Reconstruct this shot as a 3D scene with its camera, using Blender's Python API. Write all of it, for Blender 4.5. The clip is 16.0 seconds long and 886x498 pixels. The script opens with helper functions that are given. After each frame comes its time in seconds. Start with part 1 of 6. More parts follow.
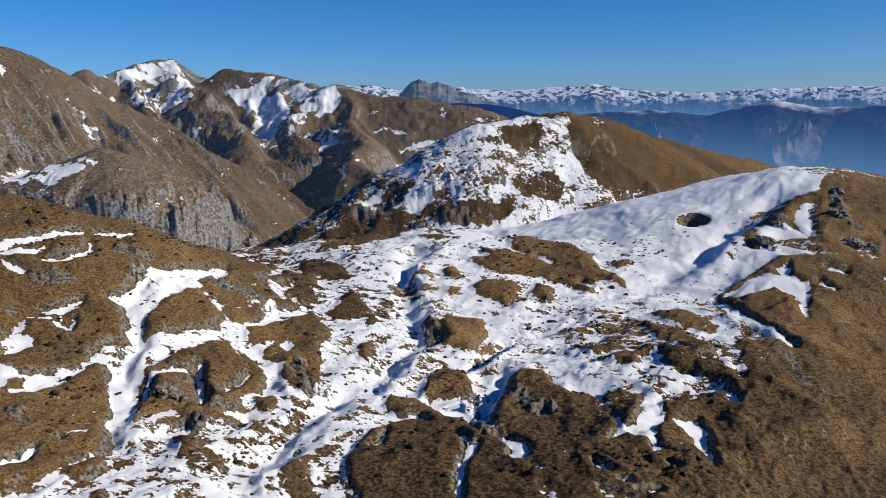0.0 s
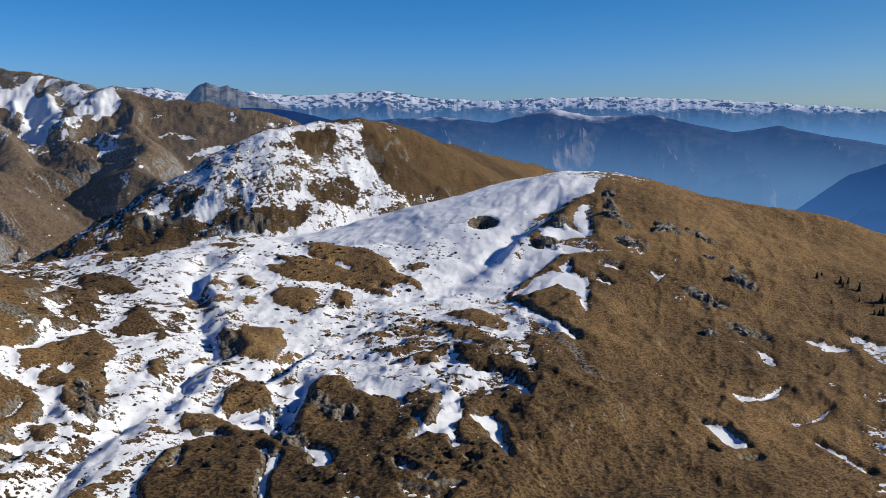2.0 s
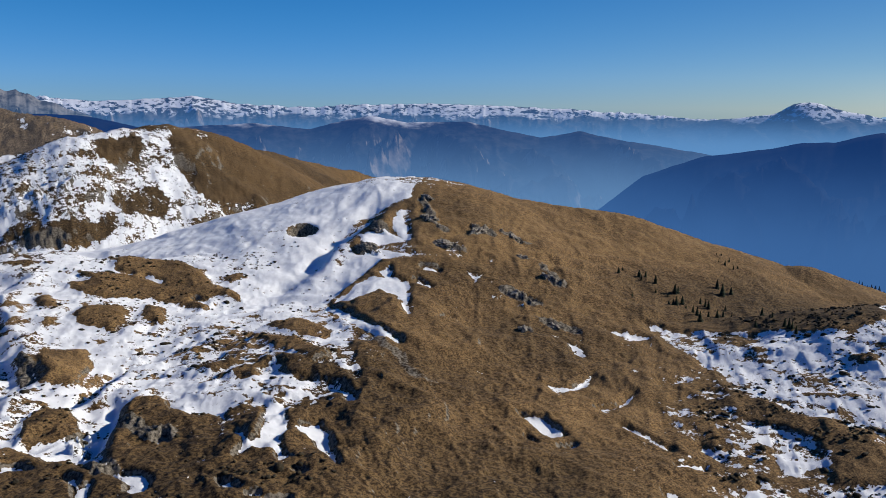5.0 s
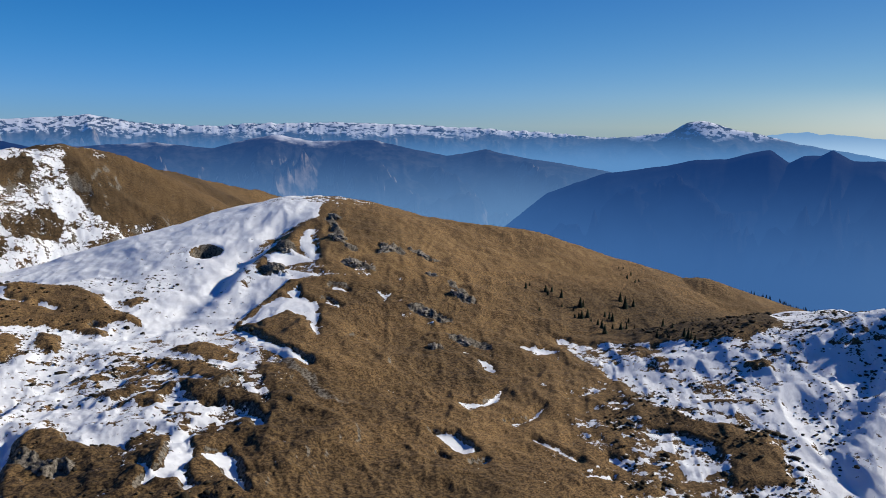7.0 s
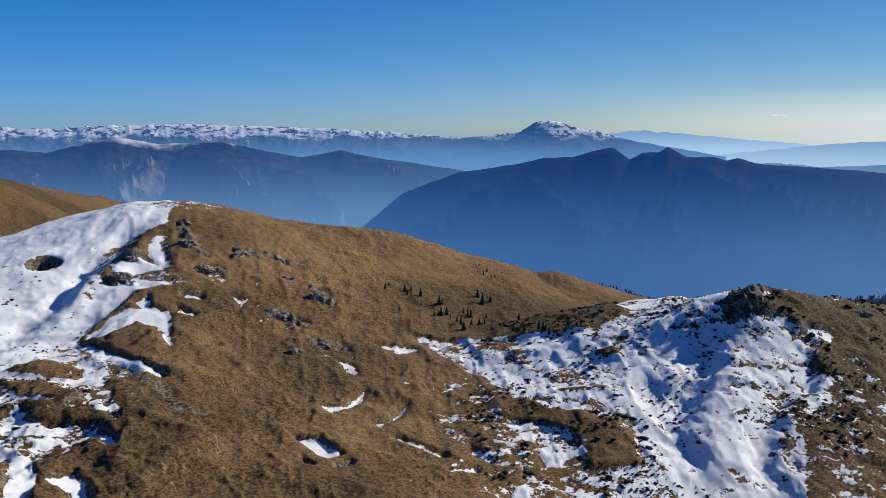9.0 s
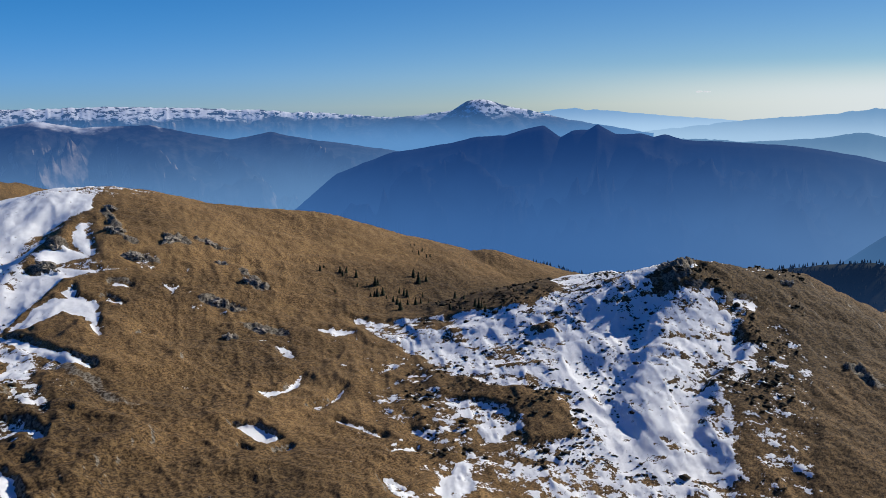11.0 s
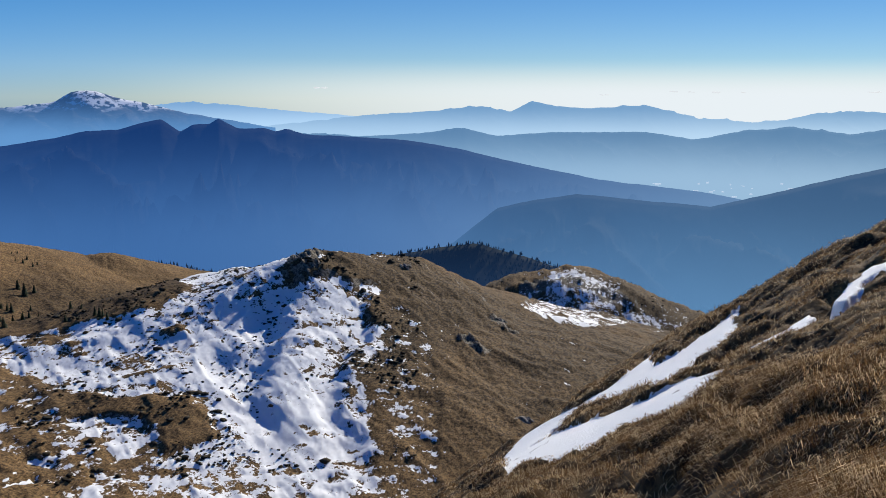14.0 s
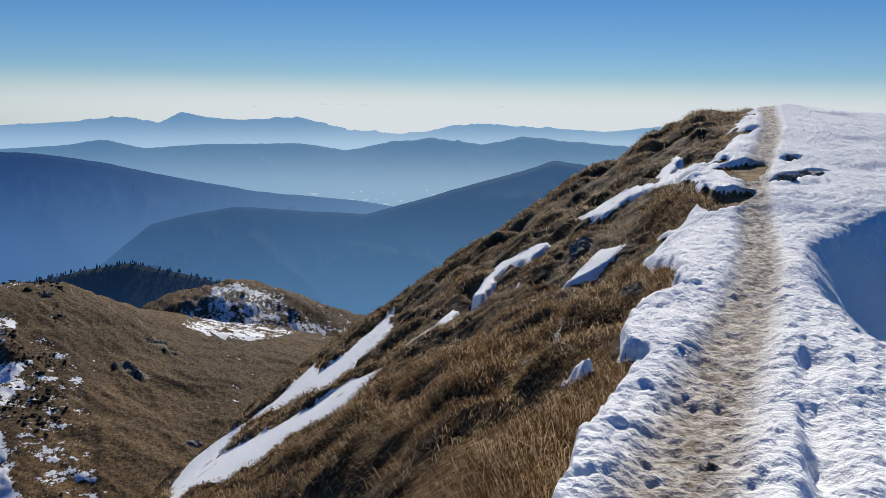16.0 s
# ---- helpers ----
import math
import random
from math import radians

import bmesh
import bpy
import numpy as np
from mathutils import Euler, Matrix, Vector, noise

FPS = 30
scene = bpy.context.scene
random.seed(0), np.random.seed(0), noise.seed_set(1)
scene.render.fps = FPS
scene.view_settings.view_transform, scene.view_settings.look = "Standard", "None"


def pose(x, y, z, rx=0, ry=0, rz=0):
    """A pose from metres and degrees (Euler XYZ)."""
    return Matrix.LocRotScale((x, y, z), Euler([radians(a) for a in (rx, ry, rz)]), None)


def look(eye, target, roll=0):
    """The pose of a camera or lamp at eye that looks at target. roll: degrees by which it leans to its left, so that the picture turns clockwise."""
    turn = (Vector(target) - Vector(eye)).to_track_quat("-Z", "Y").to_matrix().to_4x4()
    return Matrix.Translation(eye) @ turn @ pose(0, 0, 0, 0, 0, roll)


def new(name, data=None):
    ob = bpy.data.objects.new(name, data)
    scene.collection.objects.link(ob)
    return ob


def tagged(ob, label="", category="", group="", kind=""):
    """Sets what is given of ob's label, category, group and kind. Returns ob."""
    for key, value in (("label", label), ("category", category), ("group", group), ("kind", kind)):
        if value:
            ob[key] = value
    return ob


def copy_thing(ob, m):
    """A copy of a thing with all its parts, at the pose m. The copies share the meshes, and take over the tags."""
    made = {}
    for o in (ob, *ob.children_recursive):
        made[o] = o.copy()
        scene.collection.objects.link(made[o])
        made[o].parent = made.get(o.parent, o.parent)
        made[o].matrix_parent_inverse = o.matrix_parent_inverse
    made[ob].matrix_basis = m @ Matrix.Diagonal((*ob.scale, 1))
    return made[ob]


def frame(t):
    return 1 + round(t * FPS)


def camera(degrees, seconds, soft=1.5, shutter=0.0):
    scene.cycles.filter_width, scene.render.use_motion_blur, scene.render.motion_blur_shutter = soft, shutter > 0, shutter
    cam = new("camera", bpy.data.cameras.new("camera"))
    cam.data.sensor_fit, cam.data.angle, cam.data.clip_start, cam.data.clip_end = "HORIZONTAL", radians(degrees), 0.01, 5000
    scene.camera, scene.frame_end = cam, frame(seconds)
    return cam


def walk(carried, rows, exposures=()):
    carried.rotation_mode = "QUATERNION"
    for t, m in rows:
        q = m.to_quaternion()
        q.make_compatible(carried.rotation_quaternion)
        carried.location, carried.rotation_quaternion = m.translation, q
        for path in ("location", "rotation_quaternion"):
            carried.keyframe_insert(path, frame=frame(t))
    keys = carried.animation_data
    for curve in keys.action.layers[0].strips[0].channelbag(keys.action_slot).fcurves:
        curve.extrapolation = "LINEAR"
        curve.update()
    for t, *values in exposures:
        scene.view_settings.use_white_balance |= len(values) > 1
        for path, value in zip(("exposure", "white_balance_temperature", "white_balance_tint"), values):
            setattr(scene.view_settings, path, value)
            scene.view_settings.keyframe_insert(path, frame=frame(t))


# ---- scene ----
# ---------------------------------------------------------------- camera
cam = camera(56.5, 16.0, soft=0.5)
EYE = 1.6
ARM = 0.25  # the camera is held out in front of the turning body
# seconds, yaw, pitch, roll
TURNS = [
    (0.0, 0.0, -10.63, -0.67), (0.5, -4.08, -10.52, -0.22), (1.0, -8.90, -10.34, 0.18), (1.5, -12.51, -10.27, 0.35),
    (2.0, -14.27, -10.29, 0.24), (2.5, -17.37, -10.23, 0.44), (3.0, -20.45, -10.10, 0.66), (3.5, -21.80, -10.13, 0.53),
    (6.0, -30.63, -9.13, 0.62), (6.5, -31.98, -8.76, 0.65), (7.0, -33.28, -8.48, 0.41), (7.5, -36.60, -8.34, 0.24),
    (8.0, -39.23, -8.18, 0.08), (8.5, -41.31, -8.18, 0.01), (9.0, -43.21, -8.41, -0.04), (11.5, -49.01, -10.06, -0.64),
    (12.0, -51.45, -10.16, -0.35), (12.5, -57.09, -10.13, 0.23), (13.0, -62.18, -10.16, 0.40), (13.5, -68.01, -10.22, 0.41),
    (14.0, -73.50, -10.27, 0.35), (14.5, -80.47, -10.10, 0.66), (15.0, -87.96, -9.81, 1.11), (15.5, -93.62, -9.35, 1.17),
    (16.0, -97.01, -9.23, 0.89),
]


def held(yaw, pitch, roll):
    a = radians(yaw)
    return pose(-math.sin(a) * ARM, math.cos(a) * ARM - ARM, EYE, 90 + pitch, 0, yaw) @ pose(0, 0, 0, 0, 0, roll)


walk(cam, [(t, held(y, p, r)) for t, y, p, r in TURNS], exposures=[(0.0, 0.08), (11.0, 0.22), (12.5, 0.24), (14.0, 0.36), (15.0, 0.2), (16.0, 0.1)])

# ---------------------------------------------------------------- light
SUN_BEARING, SUN_HEIGHT = 103.0, 28.5  # degrees clockwise from +y, degrees above the horizon
SUN_TINT = (0.75, 0.82, 0.95)
SKY_SAT, LOW_TINT, SKY_TINT, SKY_POWER, HAZE_BANK = 1.30, (0.46, 0.81, 1.60), (0.39, 0.95, 1.42), 0.06, (10.6, 11.4, 11.9, 1)
world = bpy.data.worlds.new("sky")
scene.world = world
world.use_nodes = True
wt = world.node_tree
wt.nodes.clear()
sky = wt.nodes.new("ShaderNodeTexSky")
sky.sky_type = "NISHITA"
sky.sun_disc = False
sky.sun_elevation = radians(SUN_HEIGHT)
sky.sun_rotation = radians(SUN_BEARING)
sky.altitude = 2000
sky.air_density, sky.dust_density, sky.ozone_density = 1.0, 0.0, 3.0


def wnode(kind, ins=(), **sets):
    n = wt.nodes.new(kind)
    for k, v in sets.items():
        setattr(n, k, v)
    for k, v in dict(ins).items():
        if isinstance(v, bpy.types.NodeSocket):
            wt.links.new(v, n.inputs[k])
        else:
            n.inputs[k].default_value = v
    return n


# the dry winter air gives a deep blue sky; a thin bank of haze lies along the horizon, pale towards the sun
deep_sky = wnode("ShaderNodeHueSaturation", {"Saturation": SKY_SAT, "Value": 1.0, "Color": sky.outputs[0]}).outputs[0]
toward = wnode("ShaderNodeTexCoord").outputs["Generated"]
up = wnode("ShaderNodeSeparateXYZ", {0: toward}).outputs[2]
rise = wnode("ShaderNodeMapRange", {"Value": up, "From Min": 0.0, "From Max": 0.13}, interpolation_type="SMOOTHSTEP").outputs[0]
sky_tint = wnode("ShaderNodeMix", {0: rise, 6: (*LOW_TINT, 1), 7: (*SKY_TINT, 1)}, data_type="RGBA").outputs[2]
near_sun = wnode("ShaderNodeVectorMath", {0: toward, 1: (math.sin(radians(SUN_BEARING)), math.cos(radians(SUN_BEARING)), 0)}, operation="DOT_PRODUCT").outputs["Value"]
sunny = wnode("ShaderNodeMapRange", {"Value": near_sun, "From Min": 0.0, "From Max": 1.0}, interpolation_type="SMOOTHSTEP").outputs[0]
sky_tint = wnode("ShaderNodeMix", {0: sunny, 6: sky_tint, 7: (*SUN_TINT, 1)}, data_type="RGBA").outputs[2]
deep_sky = wnode("ShaderNodeMix", {0: 1.0, 6: deep_sky, 7: sky_tint}, data_type="RGBA", blend_type="MULTIPLY").outputs[2]
lobe = wnode("ShaderNodeMapRange", {"Value": near_sun, "From Min": 0.58, "From Max": 1.0}, interpolation_type="SMOOTHSTEP").outputs[0]
bank = wnode("ShaderNodeMapRange", {"Value": up, "From Min": 0.050, "From Max": 0.006}, interpolation_type="SMOOTHSTEP").outputs[0]
amount = wnode("ShaderNodeMath", {0: lobe, 1: bank}, operation="MULTIPLY").outputs[0]
sky_color = wnode("ShaderNodeMix", {0: amount, 6: deep_sky, 7: HAZE_BANK}, data_type="RGBA").outputs[2]
back = wnode("ShaderNodeBackground", {"Color": sky_color, "Strength": SKY_POWER})
wout = wnode("ShaderNodeOutputWorld", {0: back.outputs[0]})

sun_data = bpy.data.lights.new("sun", "SUN")
sun_data.energy, sun_data.angle, sun_data.color = 5.0, radians(0.53), (1.0, 0.95, 0.86)
sun = new("sun", sun_data)
sb, sh = radians(SUN_BEARING), radians(SUN_HEIGHT)
sun.matrix_world = look((0, 0, 0), (-math.sin(sb) * math.cos(sh), -math.cos(sb) * math.cos(sh), -math.sin(sh)))
sun.location = (400 * math.sin(sb), 400 * math.cos(sb), 200)


# ---------------------------------------------------------------- materials
class Nodes:
    """A short way to write a node tree."""

    def __init__(self, name):
        self.mat = bpy.data.materials.new(name)
        self.mat.use_nodes = True
        self.tree = self.mat.node_tree
        self.tree.nodes.clear()

    def add(self, kind, ins=(), **sets):
        n = self.tree.nodes.new(kind)
        for k, v in sets.items():
            setattr(n, k, v)
        for k, v in dict(ins).items():
            self.put(n.inputs[k], v)
        return n

    def put(self, socket, v):
        if isinstance(v, bpy.types.NodeSocket):
            self.tree.links.new(v, socket)
        elif isinstance(v, (tuple, list)) and len(v) == 3 and socket.type == "RGBA":
            socket.default_value = (*v, 1)
        else:
            socket.default_value = v

    def at(self):
        return self.add("ShaderNodeTexCoord").outputs["Object"]

    def where(self):
        return self.add("ShaderNodeNewGeometry").outputs["Position"]

    def noise(self, vec, scale, detail=5, rough=0.6, warp=0.0):
        return self.add("ShaderNodeTexNoise", {"Vector": vec, "Scale": scale, "Detail": detail, "Roughness": rough, "Distortion": warp}).outputs["Fac"]

    def math(self, op, a, b=0.0, clamp=False):
        return self.add("ShaderNodeMath", {0: a, 1: b}, operation=op, use_clamp=clamp).outputs[0]

    def span(self, v, lo, hi, a=0.0, b=1.0):
        return self.add("ShaderNodeMapRange", {"Value": v, "From Min": lo, "From Max": hi, "To Min": a, "To Max": b}, interpolation_type="SMOOTHSTEP").outputs[0]

    def mix(self, f, a, b, how="MIX"):
        n = self.add("ShaderNodeMix", data_type="RGBA", blend_type=how)
        for i, v in ((0, f), (6, a), (7, b)):
            self.put(n.inputs[i], v)
        return n.outputs[2]

    def attr(self, name):
        return self.add("ShaderNodeAttribute", attribute_name=name)

    def bump(self, height, strength, distance):
        return self.add("ShaderNodeBump", {"Height": height, "Strength": strength, "Distance": distance}).outputs[0]

    def leafy(self, color, share=0.5):
        """A thin blade that lets part of the light through."""
        a = self.add("ShaderNodeBsdfDiffuse", {"Color": color})
        b = self.add("ShaderNodeBsdfTranslucent", {"Color": color})
        m = self.add("ShaderNodeMixShader", {0: share})
        self.tree.links.new(a.outputs[0], m.inputs[1])
        self.tree.links.new(b.outputs[0], m.inputs[2])
        out = self.add("ShaderNodeOutputMaterial")
        self.tree.links.new(m.outputs[0], out.inputs[0])
        return self.mat

    def done(self, color, rough=0.9, normal=None, glow=None, spec=0.2, metal=0.0):
        ins = {"Base Color": color, "Roughness": rough, "Specular IOR Level": spec, "Metallic": metal}
        if normal is not None:
            ins["Normal"] = normal
        shader = self.add("ShaderNodeBsdfPrincipled", ins).outputs[0]
        # haze or brightness is put into the surface itself as emission
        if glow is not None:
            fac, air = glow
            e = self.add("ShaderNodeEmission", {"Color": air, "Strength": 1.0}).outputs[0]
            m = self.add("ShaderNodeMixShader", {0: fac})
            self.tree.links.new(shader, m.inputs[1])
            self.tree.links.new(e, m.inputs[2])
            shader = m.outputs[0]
        out = self.add("ShaderNodeOutputMaterial")
        self.tree.links.new(shader, out.inputs[0])
        return self.mat


def ground_material(name="alpine_ground", coarse=1.0, glow=None, turf=((0.088, 0.051, 0.022), (0.325, 0.197, 0.082), (0.28, 0.172, 0.074)), stone=((0.022, 0.018, 0.013), (0.22, 0.19, 0.15))):
    """Turf, heath, rock and snow; coarse: how many times the grain is larger; glow: haze mixed in as emission."""
    n = Nodes(name)
    p = n.at()
    if coarse != 1.0:
        p = n.add("ShaderNodeVectorMath", {0: p, 1: (1 / coarse,) * 3}, operation="MULTIPLY").outputs[0]
    cover = n.add("ShaderNodeSeparateColor", {0: n.attr("cover").outputs["Color"]})
    snow_a, rock_a, heath_shade_a = cover.outputs[0], cover.outputs[1], cover.outputs[2]
    path_a = n.attr("trod").outputs["Fac"]
    fine = n.noise(p, 1.3, 9, 0.68)
    mid = n.noise(p, 0.16, 5, 0.6)
    large = n.noise(p, 0.025, 4, 0.55)
    # dry grass, from straw to dark rust brown
    grass = n.mix(n.span(fine, 0.37, 0.60), turf[0], turf[1])
    grass = n.mix(n.span(mid, 0.35, 0.7, 0.0, 0.7), grass, n.mix(0.5, grass, (0.09, 0.055, 0.024)))
    grass = n.mix(n.span(large, 0.4, 0.65, 0.0, 0.45), grass, turf[2])
    # dark specks: dark tufts, and shaded crevices put into the colour
    tip = n.noise(p, 2.6, 7, 0.72)
    grass = n.mix(n.span(tip, 0.52, 0.42, 0.0, 0.7), grass, (0.035, 0.020, 0.009))
    # thin dark and pale bands that run down the slope
    down = n.add("ShaderNodeMapping", {"Vector": p, "Rotation": (0, 0, -0.61), "Scale": (0.55, 0.07, 0.2)}).outputs[0]
    strip = n.noise(down, 1.0, 6, 0.62, 0.6)
    grass = n.mix(n.span(strip, 0.47, 0.33, 0.0, 0.4), grass, (0.060, 0.034, 0.014))
    grass = n.mix(n.span(strip, 0.56, 0.68, 0.0, 0.3), grass, (0.38, 0.25, 0.10))
    clump = n.noise(p, 0.85, 7, 0.74)
    grass = n.mix(n.math("MULTIPLY", n.span(clump, 0.545, 0.570, 0.0, 0.8), n.math("ADD", heath_shade_a, 0.25), True), grass, (0.028, 0.017, 0.008))
    pebble = n.noise(p, 1.9, 6, 0.75)
    grass = n.mix(n.math("MULTIPLY", n.span(pebble, 0.62, 0.65, 0.0, 0.8), n.math("ADD", heath_shade_a, 0.1), True), grass, (0.30, 0.26, 0.20))
    heath_shade = n.mix(n.span(fine, 0.42, 0.58), (0.022, 0.014, 0.008), (0.115, 0.073, 0.032))
    grass = n.mix(heath_shade_a, grass, heath_shade)
    rock = n.mix(n.span(fine, 0.35, 0.65), *stone)
    rk = n.span(n.math("ADD", rock_a, n.math("MULTIPLY", n.math("SUBTRACT", fine, 0.5), 0.9)), 0.45, 0.6)
    bare = n.mix(rk, grass, rock)
    # snow lies where the field is above the middle, with a frayed edge
    speck = n.noise(p, 0.42, 5, 0.7)
    edge = n.math("ADD", snow_a, n.math("MULTIPLY", n.math("SUBTRACT", fine, 0.5), 1.15))
    edge = n.math("ADD", edge, n.math("MULTIPLY", n.math("MULTIPLY", n.math("SUBTRACT", speck, 0.56), n.math("ADD", heath_shade_a, 0.15)), 1.9))
    sn = n.span(edge, 0.492, 0.518)
    snow = n.mix(n.span(mid, 0.3, 0.7), (0.74, 0.75, 0.765), (0.81, 0.812, 0.81))
    dirt = n.mix(n.span(n.noise(p, 9, 6, 0.7), 0.35, 0.65), (0.17, 0.13, 0.09), (0.56, 0.50, 0.43))
    snow = n.mix(n.math("MULTIPLY", path_a, n.span(n.noise(p, 3.5, 6, 0.7), 0.15, 0.45), True), snow, dirt)
    col = n.mix(sn, bare, snow)
    grain = n.noise(p, 9, 3, 0.6)
    tuft = n.noise(p, 0.6, 4, 0.55)
    b1 = n.bump(tuft, n.math("MULTIPLY", n.span(sn, 0, 1, 1.0, 0.25), n.span(heath_shade_a, 0.0, 0.8, 0.35, 0.9)), 0.36 * coarse)
    b2 = n.add("ShaderNodeBump", {"Height": grain, "Strength": 1.0, "Distance": 0.028 * coarse, "Normal": b1}).outputs[0]
    crust = n.noise(p, 26, 3, 0.6)
    b3 = n.add("ShaderNodeBump", {"Height": crust, "Strength": sn, "Distance": 0.022 * coarse, "Normal": b2}).outputs[0]
    return n.done(col, n.span(sn, 0, 1, 0.95, 0.85), b3, glow, spec=0.15)


def range_material(name, low, high, snow_from, haze, haze_low, floor_z, top_z, air_glow_top, air_glow_low, rock=0.3, snow_amount=0.5, sunward=(1, 1, 1), grain=1.0):
    """Mountains in the distance; blue haze is mixed into their surface as glow, thicker towards the valley and paler
    towards the sun.
    """
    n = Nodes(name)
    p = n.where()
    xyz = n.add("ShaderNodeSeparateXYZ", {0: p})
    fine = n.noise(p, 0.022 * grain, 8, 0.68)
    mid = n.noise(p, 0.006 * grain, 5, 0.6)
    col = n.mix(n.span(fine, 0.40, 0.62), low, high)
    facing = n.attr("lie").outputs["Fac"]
    # pale stone on steep faces; its tan also paints in sunlit slopes
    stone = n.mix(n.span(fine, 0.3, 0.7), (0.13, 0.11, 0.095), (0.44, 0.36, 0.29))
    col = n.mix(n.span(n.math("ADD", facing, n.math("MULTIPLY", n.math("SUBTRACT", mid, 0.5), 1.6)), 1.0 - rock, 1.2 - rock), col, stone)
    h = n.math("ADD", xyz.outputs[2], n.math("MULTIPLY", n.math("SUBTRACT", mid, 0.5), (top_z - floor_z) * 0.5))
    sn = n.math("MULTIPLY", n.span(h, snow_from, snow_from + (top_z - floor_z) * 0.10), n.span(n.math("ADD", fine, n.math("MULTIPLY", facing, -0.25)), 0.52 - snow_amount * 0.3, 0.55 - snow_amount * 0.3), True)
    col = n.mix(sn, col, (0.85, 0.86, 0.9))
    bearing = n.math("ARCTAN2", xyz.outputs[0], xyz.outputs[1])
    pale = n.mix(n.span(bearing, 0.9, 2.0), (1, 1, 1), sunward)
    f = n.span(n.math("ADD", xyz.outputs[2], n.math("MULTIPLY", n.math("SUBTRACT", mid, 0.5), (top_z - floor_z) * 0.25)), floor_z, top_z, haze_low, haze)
    air = n.mix(n.span(xyz.outputs[2], floor_z, top_z, 1.0, 0.0), air_glow_top, air_glow_low)
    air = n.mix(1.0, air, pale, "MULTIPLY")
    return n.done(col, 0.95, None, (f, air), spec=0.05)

# ---------------------------------------------------------------- noise and landform
def lattice(ix, iy, seed):
    n = (ix.astype(np.int64) * 374761393 + iy.astype(np.int64) * 668265263 + seed * 974634777) & 0xFFFFFFFF
    n = ((n ^ (n >> 13)) * 1274126177) & 0xFFFFFFFF
    n = ((n ^ (n >> 15)) * 2246822519) & 0xFFFFFFFF
    return ((n ^ (n >> 16)) & 0xFFFF) / 65535.0


def wave(x, y, seed=0):
    """Smooth noise from -1 to 1, one bump a metre."""
    ix, iy = np.floor(x), np.floor(y)
    fx, fy = x - ix, y - iy
    fx, fy = fx * fx * fx * (fx * (fx * 6 - 15) + 10), fy * fy * fy * (fy * (fy * 6 - 15) + 10)
    a, b = lattice(ix, iy, seed), lattice(ix + 1, iy, seed)
    c, d = lattice(ix, iy + 1, seed), lattice(ix + 1, iy + 1, seed)
    return 2 * ((a * (1 - fx) + b * fx) * (1 - fy) + (c * (1 - fx) + d * fx) * fy) - 1


def cloud(x, y, size, octaves=4, seed=0, rough=0.5):
    out, amp, total = 0.0, 1.0, 0.0
    for k in range(octaves):
        c, s = math.cos(0.6 + k), math.sin(0.6 + k)
        out = out + amp * wave((c * x - s * y) / size + 7.3 * k, (s * x + c * y) / size - 3.1 * k, seed + k)
        total, amp, size = total + amp, amp * rough, size * 0.49
    return out / total


def crags(x, y, size, octaves=4, seed=0, rough=0.55):
    """Noise with sharp crests, 0 to 1."""
    out, amp, total = 0.0, 1.0, 0.0
    for k in range(octaves):
        c, s = math.cos(1.1 + k), math.sin(1.1 + k)
        v = np.maximum(1 - np.abs(wave((c * x - s * y) / size + 5.7 * k, (s * x + c * y) / size + 2.9 * k, seed + k)) * 1.6, 0.15)
        out = out + amp * v
        total, amp, size = total + amp, amp * rough, size * 0.48
    return out / total


def mounds(x, y, size, seed=0):
    """Round heaps packed side by side, one in each cell, 0 to 1, with sharp dips between them."""
    gx, gy = x / size, y / size
    ix, iy = np.floor(gx), np.floor(gy)
    best = np.zeros(gx.shape)
    for i in (-1, 0, 1):
        for j in (-1, 0, 1):
            cx, cy = ix + i, iy + j
            d2 = (cx + lattice(cx, cy, seed) - gx) ** 2 + (cy + lattice(cx, cy, seed + 1) - gy) ** 2
            best = np.maximum(best, (0.55 + 0.45 * lattice(cx, cy, seed + 2)) * (1 - d2 * 0.9))
    return best


def ramp(v, lo, hi):
    t = np.clip((v - lo) / (hi - lo), 0, 1)
    return t * t * (3 - 2 * t)


def higher(a, b, k):
    d = np.clip(1 - np.abs(a - b) / k, 0, 1)
    return np.maximum(a, b) + k * 0.25 * d * d


def roof(x, y, crest, slope, width, far=None, reach=170):
    """A ridge that falls away on both sides of a crest line of (x, y, z); far: the fall on the side turned from the origin."""
    best = np.full(x.shape, -1e4)
    far = slope if far is None else far
    for (ax, ay, az), (bx, by, bz) in zip(crest[:-1], crest[1:]):
        ux, uy = bx - ax, by - ay
        t = np.clip(((x - ax) * ux + (y - ay) * uy) / (ux * ux + uy * uy), 0, 1)
        px, py = ax + t * ux, ay + t * uy
        d = np.hypot(x - px, y - py)
        beyond = ramp((x - px) * px + (y - py) * py, -width * np.hypot(px, py), width * np.hypot(px, py))
        s = slope + (far - slope) * beyond
        best = np.maximum(best, az + t * (bz - az) - s * (np.sqrt(d * d + width * width) - width) - 0.7 * np.maximum(d - reach, 0))
    return best


def spots_mean(x, y, spots, reach):
    """A smooth field through loose spot values (x, y, value)."""
    top, low = 0.0, 1e-9
    for sx, sy, v in spots:
        w = np.exp(-((x - sx) ** 2 + (y - sy) ** 2) / (2 * (reach * (0.4 + np.hypot(sx, sy) / 400)) ** 2)) + 1e-8
        top, low = top + w * v, low + w
    return top / low


CREST_BEARING = radians(118.5)
CU = (math.sin(CREST_BEARING), math.cos(CREST_BEARING))
CV = (-CU[1], CU[0])
if CV[0] * math.sin(radians(28.5)) + CV[1] * math.cos(radians(28.5)) < 0:
    CV = (-CV[0], -CV[1])


